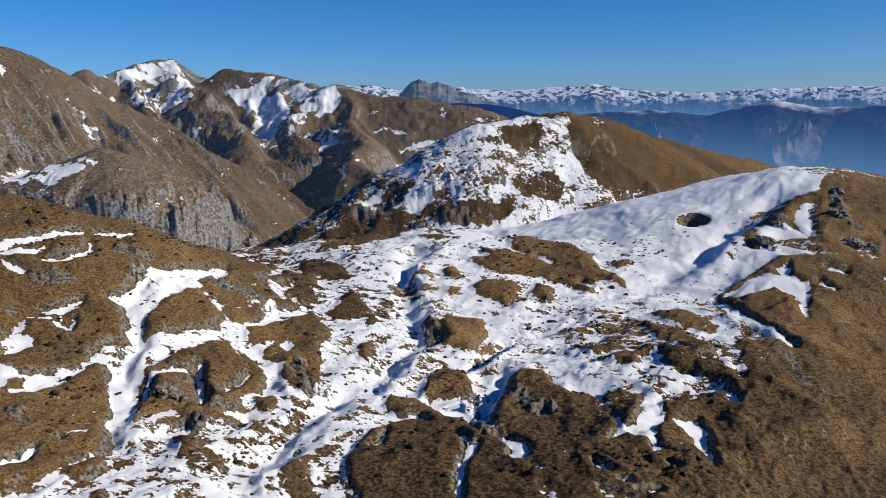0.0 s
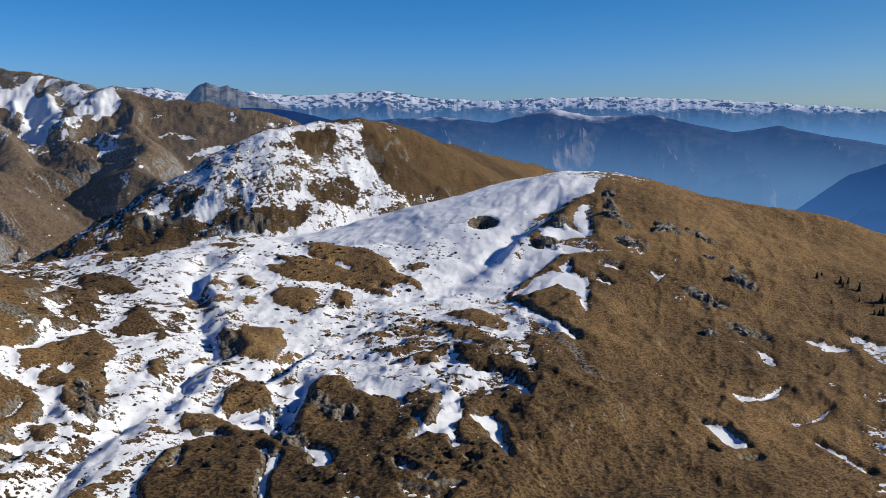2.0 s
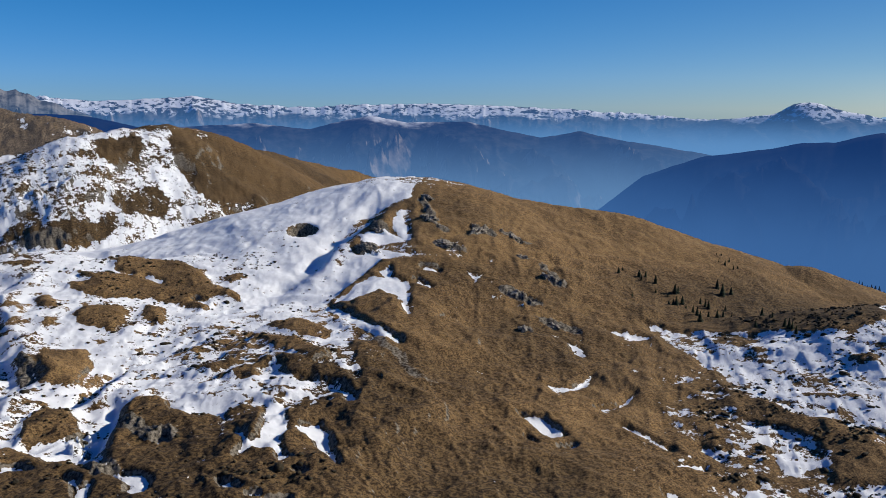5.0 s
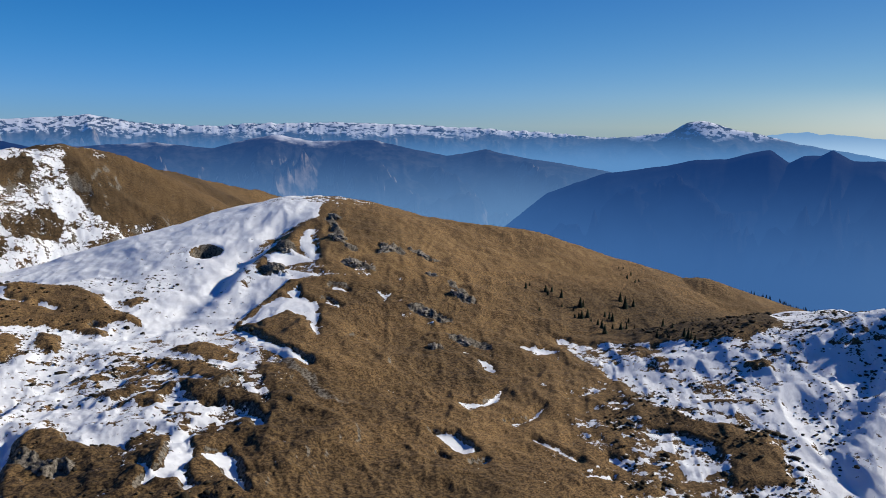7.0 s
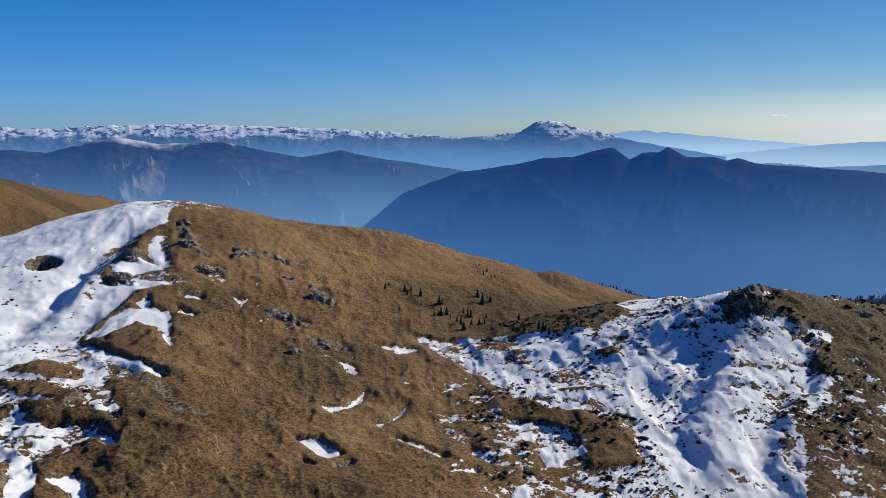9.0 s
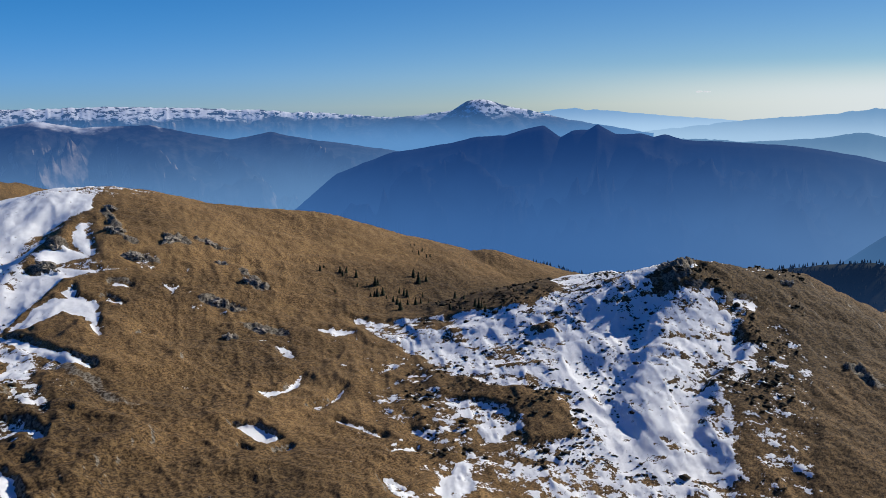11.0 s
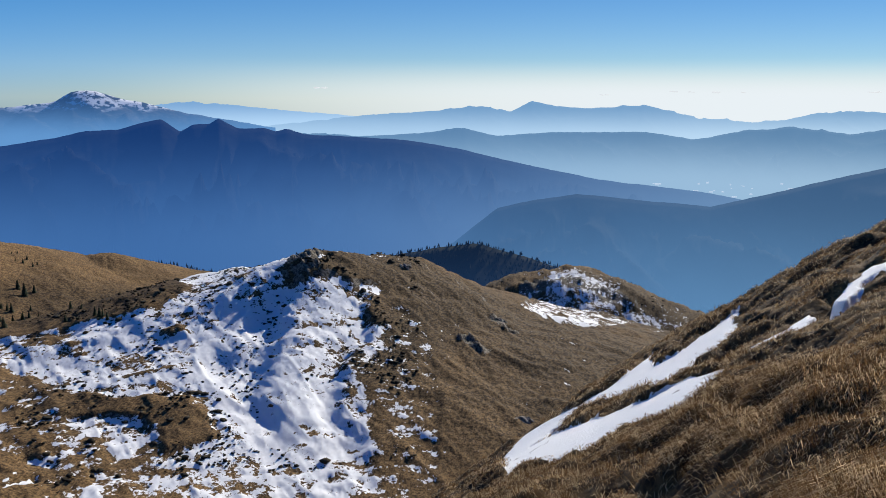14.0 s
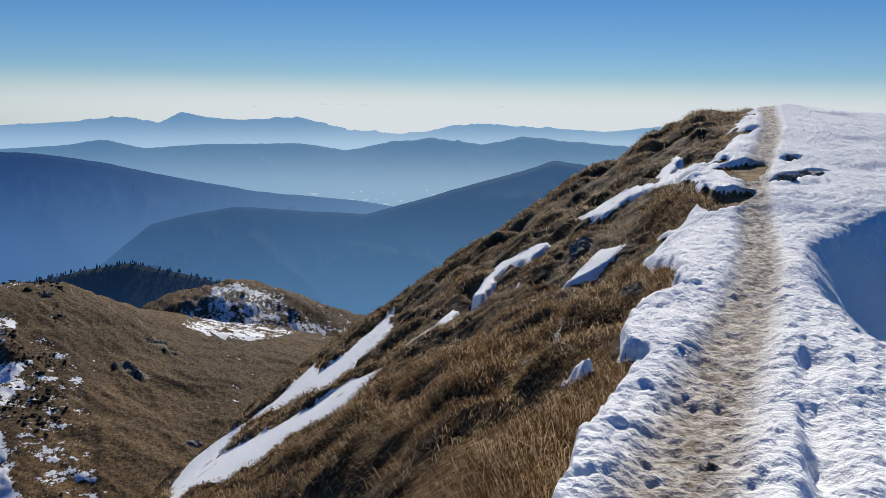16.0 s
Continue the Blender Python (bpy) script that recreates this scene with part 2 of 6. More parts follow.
def crest_frame(x, y):
    """Metres along the summit path and metres down its grassy side."""
    return x * CU[0] + y * CU[1], x * CV[0] + y * CV[1]


FLOOR_SPOTS = [(-130, 225, -48), (-86, 169, -52), (-58, 160, -72), (-112, 278, -68), (-48, 209, -74), (-67, 292, -68), (-10, 150, -75), (-28, 198, -75), (-9, 250, -72), (18, 204, -72), (22, 138, -72), (62, 293, -68), (94, 327, -68), (54, 386, -70), (-34, 328, -68), (205, 198, -76), (197, 154, -77), (152, 123, -82), (157, 98, -83), (227, 136, -71), (233, 163, -70), (197, 118, -77), (200, 230, -78), (143, 211, -73), (117, 130, -80), (87, 152, -74), (157, 201, -76), (180, 62, -93), (236, 46, -101), (319, 28, -106), (325, 215, -104), (310, 182, -100), (338, 190, -112), (350, 240, -114), (330, 150, -108)]
SHOULDER = [(168.4, 362.8, -36.8), (161.4, 374.7, -35.1), (146.4, 389.4, -39), (129, 401.8, -47.5), (115.8, 412, -56.5)]
SPUR = [(168.4, 362.8, -37.1), (151.2, 310.1, -49.7), (122.6, 262.8, -60.6), (88, 223.3, -65.7), (57, 186.5, -68.3), (33.7, 146.2, -71.5)]
RIDGE_A = [(167.8, 363.1, -36.4), (187.6, 358.9, -38.2), (202.5, 350.7, -41.9), (224.2, 333.7, -45.6), (249.4, 310.2, -49.6), (255.6, 302.5, -51.4), (267.3, 286.7, -56.8), (279.1, 272.4, -62.6), (294.3, 255.9, -70), (304.2, 247.2, -67.8), (310.6, 239.2, -73.5), (317.9, 225.9, -82.5), (325.4, 211.3, -95)]
BOWL_RIM = [(248.3, 177.1, -68.2), (253.3, 160.7, -61), (254.8, 150.7, -58.6), (251.7, 131.6, -58.3)]
LIP = [(186.2, 192.8, -79.9), (176.9, 159.3, -80.1), (178.1, 139.1, -79.1), (174.1, 117.4, -78.1)]
KNOB = [(247, 129.7, -58.3), (246.6, 126.2, -51.8), (247, 123.2, -50.2), (248, 118.8, -49.7), (256.8, 111.6, -51), (270.9, 103.5, -54.1), (286.7, 94.8, -59.8), (303.8, 83.1, -71.6), (313.9, 71.9, -80.3), (330.3, 55.9, -91), (342.8, 38.5, -102.2)]
KNOB_SPUR = [(240.7, 117.9, -55), (225.1, 104, -64.6), (205.9, 90.8, -74), (184.9, 76.2, -82.4)]
DOME = [(-84.3, 538.4, -98.1), (-65.7, 551.1, -74.1), (-31.8, 569.1, -54.9), (-9.1, 579.9, -45.6), (7.2, 590, -35.1), (32.4, 599.1, -19.9), (61.8, 608.9, -18.2), (91.3, 618.3, -16.6), (119.8, 633.8, -18), (143.7, 664.6, -31.7), (197.8, 713.1, -41.8), (237.1, 743.1, -51.5), (276.2, 750.8, -60.2), (305.8, 760.8, -70.6)]
BLUFF = [(-178.9, 265.3, -39.3), (-142.2, 264.1, -30.5), (-128.2, 271.2, -38.4), (-109.6, 290, -48), (-96.2, 303.1, -56.1)]
RIM = [(-96.8, 305, -57), (-77, 320.9, -64.7), (-52.6, 335.9, -66.1), (-34.3, 343.3, -62.1), (-10.4, 349.8, -57.3), (4.3, 350, -57), (27.3, 338.9, -60), (50.1, 331.2, -60.9), (59.2, 319.6, -65.5)]
RIB = [(170.1, 356.5, -42.9), (166.8, 324.6, -55.2), (172.5, 287.2, -63.9), (173.2, 251.1, -70.4), (168.5, 223.6, -76.1)]
KNOLL = [(486.6, 135, -137.2), (505, 100.9, -114.2), (513.7, 80.4, -105.8), (515.8, 66.1, -102), (513.1, 44, -107.6), (504.6, 21.1, -117.5), (495, -6.9, -128), (478.8, -33.5, -146.8)]


def landform(x, y):
    """Height of the bare ground over the summit path, large forms only."""
    r = np.hypot(x, y)
    floor = spots_mean(x, y, FLOOR_SPOTS, 42.0)
    # past the near basins the ground falls to the deep valleys
    edge = 430 + 60 * np.sin(np.arctan2(x, y) * 3 + 0.6)
    floor = floor - 230 * ramp(r, edge - 60, edge + 330) - 480 * ramp(r, 800, 1700)
    z = higher(floor, roof(x, y, SPUR, 0.42, 14), 14)
    z = higher(z, roof(x, y, SHOULDER, 0.30, 22, 0.55), 10)
    z = higher(z, roof(x, y, RIDGE_A, 0.30, 5, 0.60), 8)
    z = higher(z, roof(x, y, RIB, 0.45, 4, 0.5), 3)
    z = higher(z, roof(x, y, BOWL_RIM, 0.24, 8, 0.5), 6)
    z = higher(z, roof(x, y, LIP, 0.42, 5, 0.40), 3)
    z = higher(z, roof(x, y, KNOB, 0.52, 3, 0.50), 4)
    z = higher(z, roof(x, y, KNOB_SPUR, 0.28, 5), 8)
    z = higher(z, roof(x, y, DOME, 0.60, 20, 0.95), 12)
    z = higher(z, roof(x, y, BLUFF, 0.40, 10, 0.55), 8)
    z = higher(z, roof(x, y, RIM, 0.16, 12, 0.75), 6)
    z = higher(z, roof(x, y, KNOLL, 0.42, 8, 0.5), 8)
    z = z + 1.6
    # the round sink hole in the snow saddle
    hx, hy = 102.5, 333.1
    d = np.hypot(x - hx, y - hy)
    z = z - 6.0 * (1 - ramp(d, 4.2, 6.4))
    # the summit ridge underfoot
    u, v = crest_frame(x, y)
    top = np.interp(u, [-400, -60, -12, 0, 14, 19, 25, 31, 38, 60, 150], [-60, -9, -0.6, 0, 0.12, 0.5, 1.35, 1.95, 1.2, -6, -70])
    e = np.maximum(v - np.interp(u, [0, 12, 22, 31, 40], [0.9, 0.9, 1.6, 2.4, 2.4]), 0)
    left = np.where(e < 26, 0.56 * e + 0.008 * e * e, 0.56 * 26 + 0.008 * 676 + 0.976 * (e - 26))
    left = left + 0.22 * ramp(v, 5, 12)
    left = left * (1 + 0.9 * ramp(-u, 1, 14))
    w = np.maximum(-v - np.interp(u, [0, 6, 7.1, 7.8, 9.7, 12.5, 14.2, 15.4, 18, 22, 31], [1.5, 1.3, 1.05, 0.85, 0.5, 0.55, 1.2, 2.0, 2.8, 3.4, 4.0]), 0)
    right = 0.08 * np.maximum(-v, 0) + np.interp(u, [3, 5, 8, 13, 15, 17], [0.85, 1.5, 1.7, 1.7, 1.1, 0.85]) * np.sqrt(w * w + 0.1) - 0.3
    home = top - left - right
    return higher(z, home, 4), home


ROUGH_SPOTS = [(-68, 188, 0.45), (0, 200, 0.4), (52, 295, 0.35), (124, 380, 0.28), (109, 380, 0.28), (152, 376, 0.25), (92, 369, 0.35), (49, 558, 1.2), (-29, 549, 0.9), (-57, 542, 0.9), (135, 636, 0.4), (235, 723, 0.3), (117, 276, 0.5), (68, 188, 0.6), (150, 260, 0.45), (117, 187, 0.4), (215, 331, 0.25), (254, 282, 0.2), (295, 247, 0.3), (161, 192, 0.3), (207, 174, 0.22), (204, 127, 0.2), (243, 129, 0.2), (209, 107, 0.2), (254, 92, 0.45), (293, 62, 0.4), (510, 72, 1)]


def tussocks(x, y):
    """Mounds of matted grass on the near slope."""
    u, v = crest_frame(x, y)
    out = np.zeros(x.shape)
    m = (np.hypot(x, y) < 70) & (v > 0.6)
    x, y, u, v = x[m], y[m], u[m], v[m]
    near = (1 - ramp(np.hypot(x, y), 30, 70)) * ramp(v, 0.6, 1.6)
    wx, wy = x + 0.25 * cloud(x, y, 0.6, 2, 63), y + 0.25 * cloud(x, y, 0.6, 2, 65)
    patchy = 0.55 + 0.45 * ramp(cloud(x, y, 3.0, 2, 69), -0.3, 0.4)
    out[m] = near * ((mounds(wx, wy, 1.15, 61) - 0.72) * 1.0 * patchy + (mounds(wx, wy, 0.45, 62) - 0.6) * 0.20 + cloud(x, y, 5.0, 2, 67) * 0.25 - 0.05 - 0.004 * np.hypot(x, y))
    return out


def small_relief(x, y, away, amp):
    return away * (0.05 + 0.88 * amp) * ((crags(x, y, 6.5, 4, 35, 0.6) - 0.4) * 1.9 + cloud(x, y, 2.4, 3, 37, 0.6) * 0.6)


def big_form(r):
    return ramp(r, 440, 560)


# ledges of bare rock: half width in metres, line on the ground placed to fit the camera's view
ROCK_BANDS = [
    (2.5, [(157, 329), (149.7, 303.2), (149.7, 294.4)]), (2.2, [(127.2, 312.9), (130.3, 306.6)]), (2.2, [(114.3, 295.4), (118.2, 289.1)]),
    (2.5, [(146.2, 283.2), (148.4, 276.3)]), (2.5, [(165.4, 295.3), (168.4, 287)]), (3.0, [(149.4, 243.9), (154.4, 233.5)]),
    (2.5, [(173.8, 258.7), (171.9, 244.9)]), (3.0, [(150.4, 221), (156.7, 213.7)]), (2.2, [(175.8, 290.5), (180.7, 281.1)]),
    (2.0, [(-97.7, 246.1), (-90.6, 248.5)]), (2.0, [(-112.3, 221.1), (-103.8, 222.6)]), (3.0, [(-70.7, 249), (-60.4, 248.8)]),
    (2.2, [(-38.1, 207.2), (-33, 193.6)]), (2.5, [(-54.7, 164.6), (-43.2, 171.5)]), (2.2, [(-56.6, 177.2), (-52.3, 175.4)]),
    (2.5, [(-5.4, 246.8), (-1.8, 232.5)]), (2.5, [(-64.2, 179.3), (-59.5, 176.2)]), (2.0, [(-89.4, 161.3), (-84.6, 157.2)]),
    (3.0, [(15.5, 190.4), (22.5, 180)]), (2.5, [(-19.6, 216.4), (-13.2, 213)]), (2.5, [(7.3, 192.1), (10, 166.8)]),
    # dark rock on the dome's left flank, also painting in its shaded side
    (7.0, [(-52, 527), (-22.5, 520.6), (2.8, 529)]), (6.0, [(-42.2, 493.2), (-14.7, 492.6), (12.6, 493.7)]), (4.0, [(17.2, 528.2), (25.4, 546.3)]),
    (10.0, [(489.2, 85), (493.2, 66.3), (486.4, 41.1)]), (2.5, [(244.4, 122.6), (236.9, 114.9)]), (2.5, [(248.3, 121.9), (244.1, 115.8)]), (2.5, [(260.9, 58.2), (256.6, 52.5)]), (2.5, [(234.9, 61.1), (230.6, 54.7)]),
]


def band(x, y, line, half):
    """1 inside a band about a line on the ground, 0 outside it."""
    d = np.full(x.shape, 1e3)
    for (ax, ay), (bx, by) in zip(line[:-1], line[1:]):
        ux, uy = bx - ax, by - ay
        t = np.clip(((x - ax) * ux + (y - ay) * uy) / (ux * ux + uy * uy), 0, 1)
        d = np.minimum(d, np.hypot(x - ax - t * ux, y - ay - t * uy))
    return 1 - ramp(d, half * 0.55, half * 1.45)


def within(x, y, line, margin):
    xs, ys = [p[0] for p in line], [p[1] for p in line]
    return (x > min(xs) - margin) & (x < max(xs) + margin) & (y > min(ys) - margin) & (y < max(ys) + margin)


def rock_bands(x, y):
    out = np.zeros(x.shape)
    for half, line in ROCK_BANDS:
        m = within(x, y, line, half * 3)
        if m.any():
            xm, ym = x[m], y[m]
            out[m] = np.maximum(out[m], band(xm + 2 * cloud(xm, ym, 5, 2, 53), ym + 2 * cloud(xm, ym, 5, 2, 55), line, half))
    return out


# gullies and steps in the slopes: depth, half width, line on the ground placed to fit the camera's view
GULLIES = [
    (2.6, 6, [(-11, 326), (-16, 292), (-11, 265), (-8, 239), (-15, 218), (-21, 196), (-29, 178), (-36, 158), (-40, 141)]),
    (1.8, 4, [(-86, 234), (-83, 215), (-78, 199), (-73, 179), (-69, 165), (-65, 152)]),
    (2, 5, [(15, 206), (10, 186), (8, 176)]),
    (3, 11, [(129, 332), (113, 321), (97, 305), (82, 295), (67, 282)]),
    (2.2, 6, [(40, 250), (28, 240), (17, 235), (10, 216)]),
    (1.2, 3, [(-60, 194), (-58, 184), (-53, 170)]),
    (1.4, 4, [(-46, 210), (-44, 196), (-43, 172)]),
    (2.4, 7, [(230, 121), (214, 121), (191, 113), (173, 101), (162, 92)]),
    (1.7, 5, [(236, 98), (202, 90), (183, 83), (169, 74)]),
]


def gullies(x, y):
    """Depth of the gullies; the bank turned from the sun is the steeper one."""
    out = np.zeros(x.shape)
    for depth, half, line in GULLIES:
        m = within(x, y, line, half * 4)
        if not m.any():
            continue
        xm, ym = x[m] + 1.2 * half * cloud(x[m], y[m], half * 3, 3, 411, 0.6), y[m] + 1.2 * half * cloud(x[m], y[m], half * 3, 3, 413, 0.6)
        d, side = np.full(xm.shape, 1e6), np.zeros(xm.shape)
        for (ax, ay), (bx, by) in zip(line[:-1], line[1:]):
            ux, uy = bx - ax, by - ay
            t = np.clip(((xm - ax) * ux + (ym - ay) * uy) / (ux * ux + uy * uy), 0, 1)
            ox, oy = xm - ax - t * ux, ym - ay - t * uy
            k = np.hypot(ox, oy)
            near = k < d
            d[near], side[near] = k[near], (ox * 0.974 - oy * 0.225)[near] / np.maximum(k[near], 1e-3)
        out[m] -= depth * (0.75 + 0.7 * cloud(x[m], y[m], half * 3.5, 2, 415)) * (np.exp(-(d / half) ** 2) - 0.7 * np.exp(-((d - 1.25 * half) / (0.8 * half)) ** 2) * ramp(side, -0.2, 0.6))
    return out


def swell(x, y):
    """Bare ground with its hummocks and ledges."""
    z, home = landform(x, y)
    r = np.hypot(x, y)
    away = ramp(r, 100, 150)
    amp = away * spots_mean(x, y, ROUGH_SPOTS, 26.0)
    wx, wy = x + 7 * cloud(x, y, 25, 2, 5), y + 7 * cloud(x, y, 25, 2, 6)
    hum = cloud(wx, wy, 30, 4, 11, 0.55) * 5.5
    led = (crags(wx, wy, 24, 4, 31) - 0.45) * 4.2 * ramp(cloud(x, y, 80, 2, 41), -0.4, 0.2)
    fall = crags(0.82 * x - 0.57 * y, (0.57 * x + 0.82 * y) * 0.22, 7.5, 3, 45) - 0.45
    z = z + away * (1 - big_form(r)) * 0.9 * fall * ramp(cloud(x, y, 60, 2, 47), -0.5, 0.3)
    z = z + amp * (hum + led)
    return z + big_form(r) * (crags(x, y, 90, 4, 51) - 0.5) * 7 * spots_mean(x, y, ROUGH_SPOTS, 26.0)


def rough_ground(x, y):
    """The hummocks and ledges with all that is small on them: stones, knobs and tussocks."""
    r = np.hypot(x, y)
    away = ramp(r, 100, 150)
    wx, wy = x + 7 * cloud(x, y, 25, 2, 5), y + 7 * cloud(x, y, 25, 2, 6)
    bare = ramp(patches(x, y, 3.2), 0.35, -0.9) - 0.5
    z = swell(x, y) + gullies(x, y) + 1.5 * away * (1 - ramp(r, 330, 420)) * bare + small_relief(x, y, away, away * spots_mean(x, y, ROUGH_SPOTS, 26.0))
    rk = rock_bands(x, y)
    m = rk > 0.01
    z[m] += rk[m] * ((crags(wx[m], wy[m], 7.0, 4, 57, 0.65) - 0.42) * 4.2 + (cloud(x[m], y[m], 2.2, 2, 59) * 0.5))
    return z + tussocks(x, y)

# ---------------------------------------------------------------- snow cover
# spots set by bearing and guessed range to fit the camera's view
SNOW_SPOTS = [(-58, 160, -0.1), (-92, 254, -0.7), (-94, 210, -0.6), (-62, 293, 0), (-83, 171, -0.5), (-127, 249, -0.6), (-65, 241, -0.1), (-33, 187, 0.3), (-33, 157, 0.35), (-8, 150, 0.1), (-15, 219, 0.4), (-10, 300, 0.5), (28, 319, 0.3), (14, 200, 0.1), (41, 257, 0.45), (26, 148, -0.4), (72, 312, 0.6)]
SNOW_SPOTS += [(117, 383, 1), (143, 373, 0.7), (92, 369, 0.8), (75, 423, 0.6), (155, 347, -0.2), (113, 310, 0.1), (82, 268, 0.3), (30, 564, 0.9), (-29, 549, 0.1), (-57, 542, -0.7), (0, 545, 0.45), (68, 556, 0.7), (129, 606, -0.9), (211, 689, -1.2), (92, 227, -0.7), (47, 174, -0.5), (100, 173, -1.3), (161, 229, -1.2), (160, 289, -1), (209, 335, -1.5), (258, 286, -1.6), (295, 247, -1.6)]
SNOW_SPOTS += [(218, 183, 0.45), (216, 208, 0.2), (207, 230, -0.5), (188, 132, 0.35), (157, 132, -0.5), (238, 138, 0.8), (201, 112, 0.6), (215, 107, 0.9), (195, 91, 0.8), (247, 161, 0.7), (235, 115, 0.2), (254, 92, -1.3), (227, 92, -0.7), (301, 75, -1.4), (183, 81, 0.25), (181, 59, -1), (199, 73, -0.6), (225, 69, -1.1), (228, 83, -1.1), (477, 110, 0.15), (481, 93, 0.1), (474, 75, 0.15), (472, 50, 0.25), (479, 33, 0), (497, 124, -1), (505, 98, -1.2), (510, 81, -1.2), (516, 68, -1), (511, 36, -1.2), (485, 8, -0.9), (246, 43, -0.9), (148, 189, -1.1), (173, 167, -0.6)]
PATCHES = []


def cover_patch(value, *outline):
    """A drift (above 0) or a bare bank (below 0), by its outline on the ground."""
    PATCHES.append((value, np.array(outline)))


# drifts and bare banks, traced in the camera's view and cast onto the ground
cover_patch(0.7, (-51.1, 326.8), (-53.0, 537.4), (-16.4, 567.7), (7.2, 581.7), (27.6, 593.6), (48.9, 608.2), (95.2, 609.3), (87.9, 592.5), (88.7, 570.2), (90.9, 547.1), (100.9, 529.1), (114.4, 523.4), (94.3, 511.7), (68.3, 502.1), (39.3, 486.6), (-5.7, 350.6), (-33.9, 338.5))
cover_patch(-0.95, (95.2, 609.3), (151.9, 606.2), (223.8, 700.0), (275.7, 735.3), (238.7, 672.6), (158.0, 550.3), (118.4, 525.4), (101.1, 530.5), (92.5, 549.8), (90.6, 569.9), (89.6, 590.6))
cover_patch(-0.95, (43.3, 587.9), (72.0, 594.6), (66.9, 567.1), (52.5, 558.0), (40.9, 565.0))
cover_patch(-0.35, (50.0, 537.7), (73.4, 542.3), (78.8, 527.1), (73.2, 512.4), (51.7, 509.5), (44.7, 518.4))
cover_patch(-0.95, (23.2, 502.1), (45.1, 507.4), (37.9, 490.6), (22.4, 486.4), (5.6, 489.5), (2.4, 502.7), (16.3, 502.4))
# bare ground on the dome's left that also stands in for its shade
cover_patch(-0.6, (-51.4, 329.0), (-65.9, 517.5), (-30.9, 544.9), (-17.6, 536.9), (-29.9, 520.8), (-8.1, 502.6), (-10.6, 352.0), (-33.9, 338.5))
cover_patch(-0.6, (-13.5, 511.9), (2.7, 527.3), (6.7, 513.4), (2.2, 490.8), (-15.0, 498.4))
cover_patch(0.5, (33.0, 549.2), (68.6, 565.3), (81.6, 547.0), (43.3, 536.9), (27.2, 512.7), (2.6, 525.9), (6.7, 548.7))
cover_patch(0.45, (-134.0, 230.7), (-115.7, 243.6), (-50.1, 319.9), (-19.5, 333.1), (-10.4, 344.5), (23.8, 396.5), (41.7, 339.9), (59.8, 310.5), (64.7, 282.8), (86.5, 257.9), (70.6, 218.3), (55.2, 195.8), (41.0, 187.5), (15.0, 183.6), (9.2, 175.5), (-17.1, 158.2), (-16.7, 132.7), (-74.5, 119.5))
cover_patch(0.75, (31.3, 387.5), (54.3, 398.7), (72.4, 392.3), (90.2, 387.7), (105.9, 368.0), (121.1, 368.5), (134.4, 371.0), (144.7, 371.7), (154.6, 365.0), (161.2, 349.2), (152.3, 333.7), (137.1, 332.6), (125.1, 330.8), (113.8, 317.5), (110.7, 302.0), (121.3, 281.8), (108.5, 273.8), (98.8, 267.5), (86.5, 257.9), (64.0, 279.8), (59.8, 310.5), (41.7, 339.9))
cover_patch(-0.35, (115.0, 317.8), (125.8, 329.7), (137.5, 330.8), (146.3, 332.9), (151.5, 331.4), (134.8, 290.6), (128.2, 289.1), (111.4, 292.3), (112.0, 304.5))
cover_patch(-0.95, (123.9, 315.3), (136.4, 319.7), (132.2, 306.4), (126.4, 304.9))
cover_patch(1, (139.1, 319.4), (146.5, 322.7), (140.6, 313.0), (134.2, 293.9), (132.5, 297.0), (134.1, 309.5))
cover_patch(1, (120.0, 310.6), (131.5, 307.4), (131.1, 296.1), (125.1, 296.4), (115.7, 298.7))
cover_patch(1.5, (119.1, 290.7), (121.4, 282.5), (126.9, 278.6), (127.4, 279.8), (123.1, 286.1), (120.0, 292.5))
cover_patch(-0.95, (161.4, 349.1), (186.3, 345.0), (163.5, 287.6), (142.1, 284.7), (133.7, 288.1), (151.9, 331.3))
cover_patch(-0.95, (126.3, 275.3), (116.9, 280.8), (106.2, 272.7), (96.4, 265.8), (87.3, 257.6), (84.1, 247.8), (87.9, 219.0), (88.8, 202.1), (101.6, 171.7), (153.9, 269.3))
cover_patch(1, (90.2, 258.4), (106.8, 269.1), (111.5, 264.5), (111.8, 272.5), (117.0, 273.7), (113.3, 264.4), (117.1, 258.0), (104.3, 229.7), (107.8, 248.4), (106.1, 257.5), (101.0, 253.8), (93.5, 252.3))
cover_patch(1.5, (86.4, 255.4), (86.1, 237.7), (87.9, 220.1), (92.2, 210.1), (93.2, 211.8), (89.9, 223.2), (89.2, 243.6), (87.5, 257.5))
cover_patch(1.5, (120.7, 258.3), (122.5, 252.1), (123.2, 253.1), (121.4, 259.4))
cover_patch(1.5, (128.1, 268.7), (131.5, 265.0), (132.2, 266.1), (128.5, 269.3))
cover_patch(1.5, (142.4, 285.4), (146.8, 285.4), (147.2, 286.0), (143.0, 286.6))
cover_patch(0.1, (63.5, 260.9), (86.1, 256.8), (79.6, 217.3), (72.4, 185.4), (59.4, 181.6), (44.6, 185.8), (40.3, 205.7), (36.3, 217.3))
cover_patch(-0.95, (65.0, 248.3), (73.5, 250.5), (79.5, 228.7), (74.0, 224.1), (67.8, 236.3))
cover_patch(-0.95, (58.2, 238.3), (67.5, 229.3), (69.5, 204.6), (64.3, 202.9), (59.7, 221.1), (60.7, 228.0))
cover_patch(-0.95, (39.2, 216.3), (45.8, 218.4), (49.9, 216.0), (40.2, 213.2))
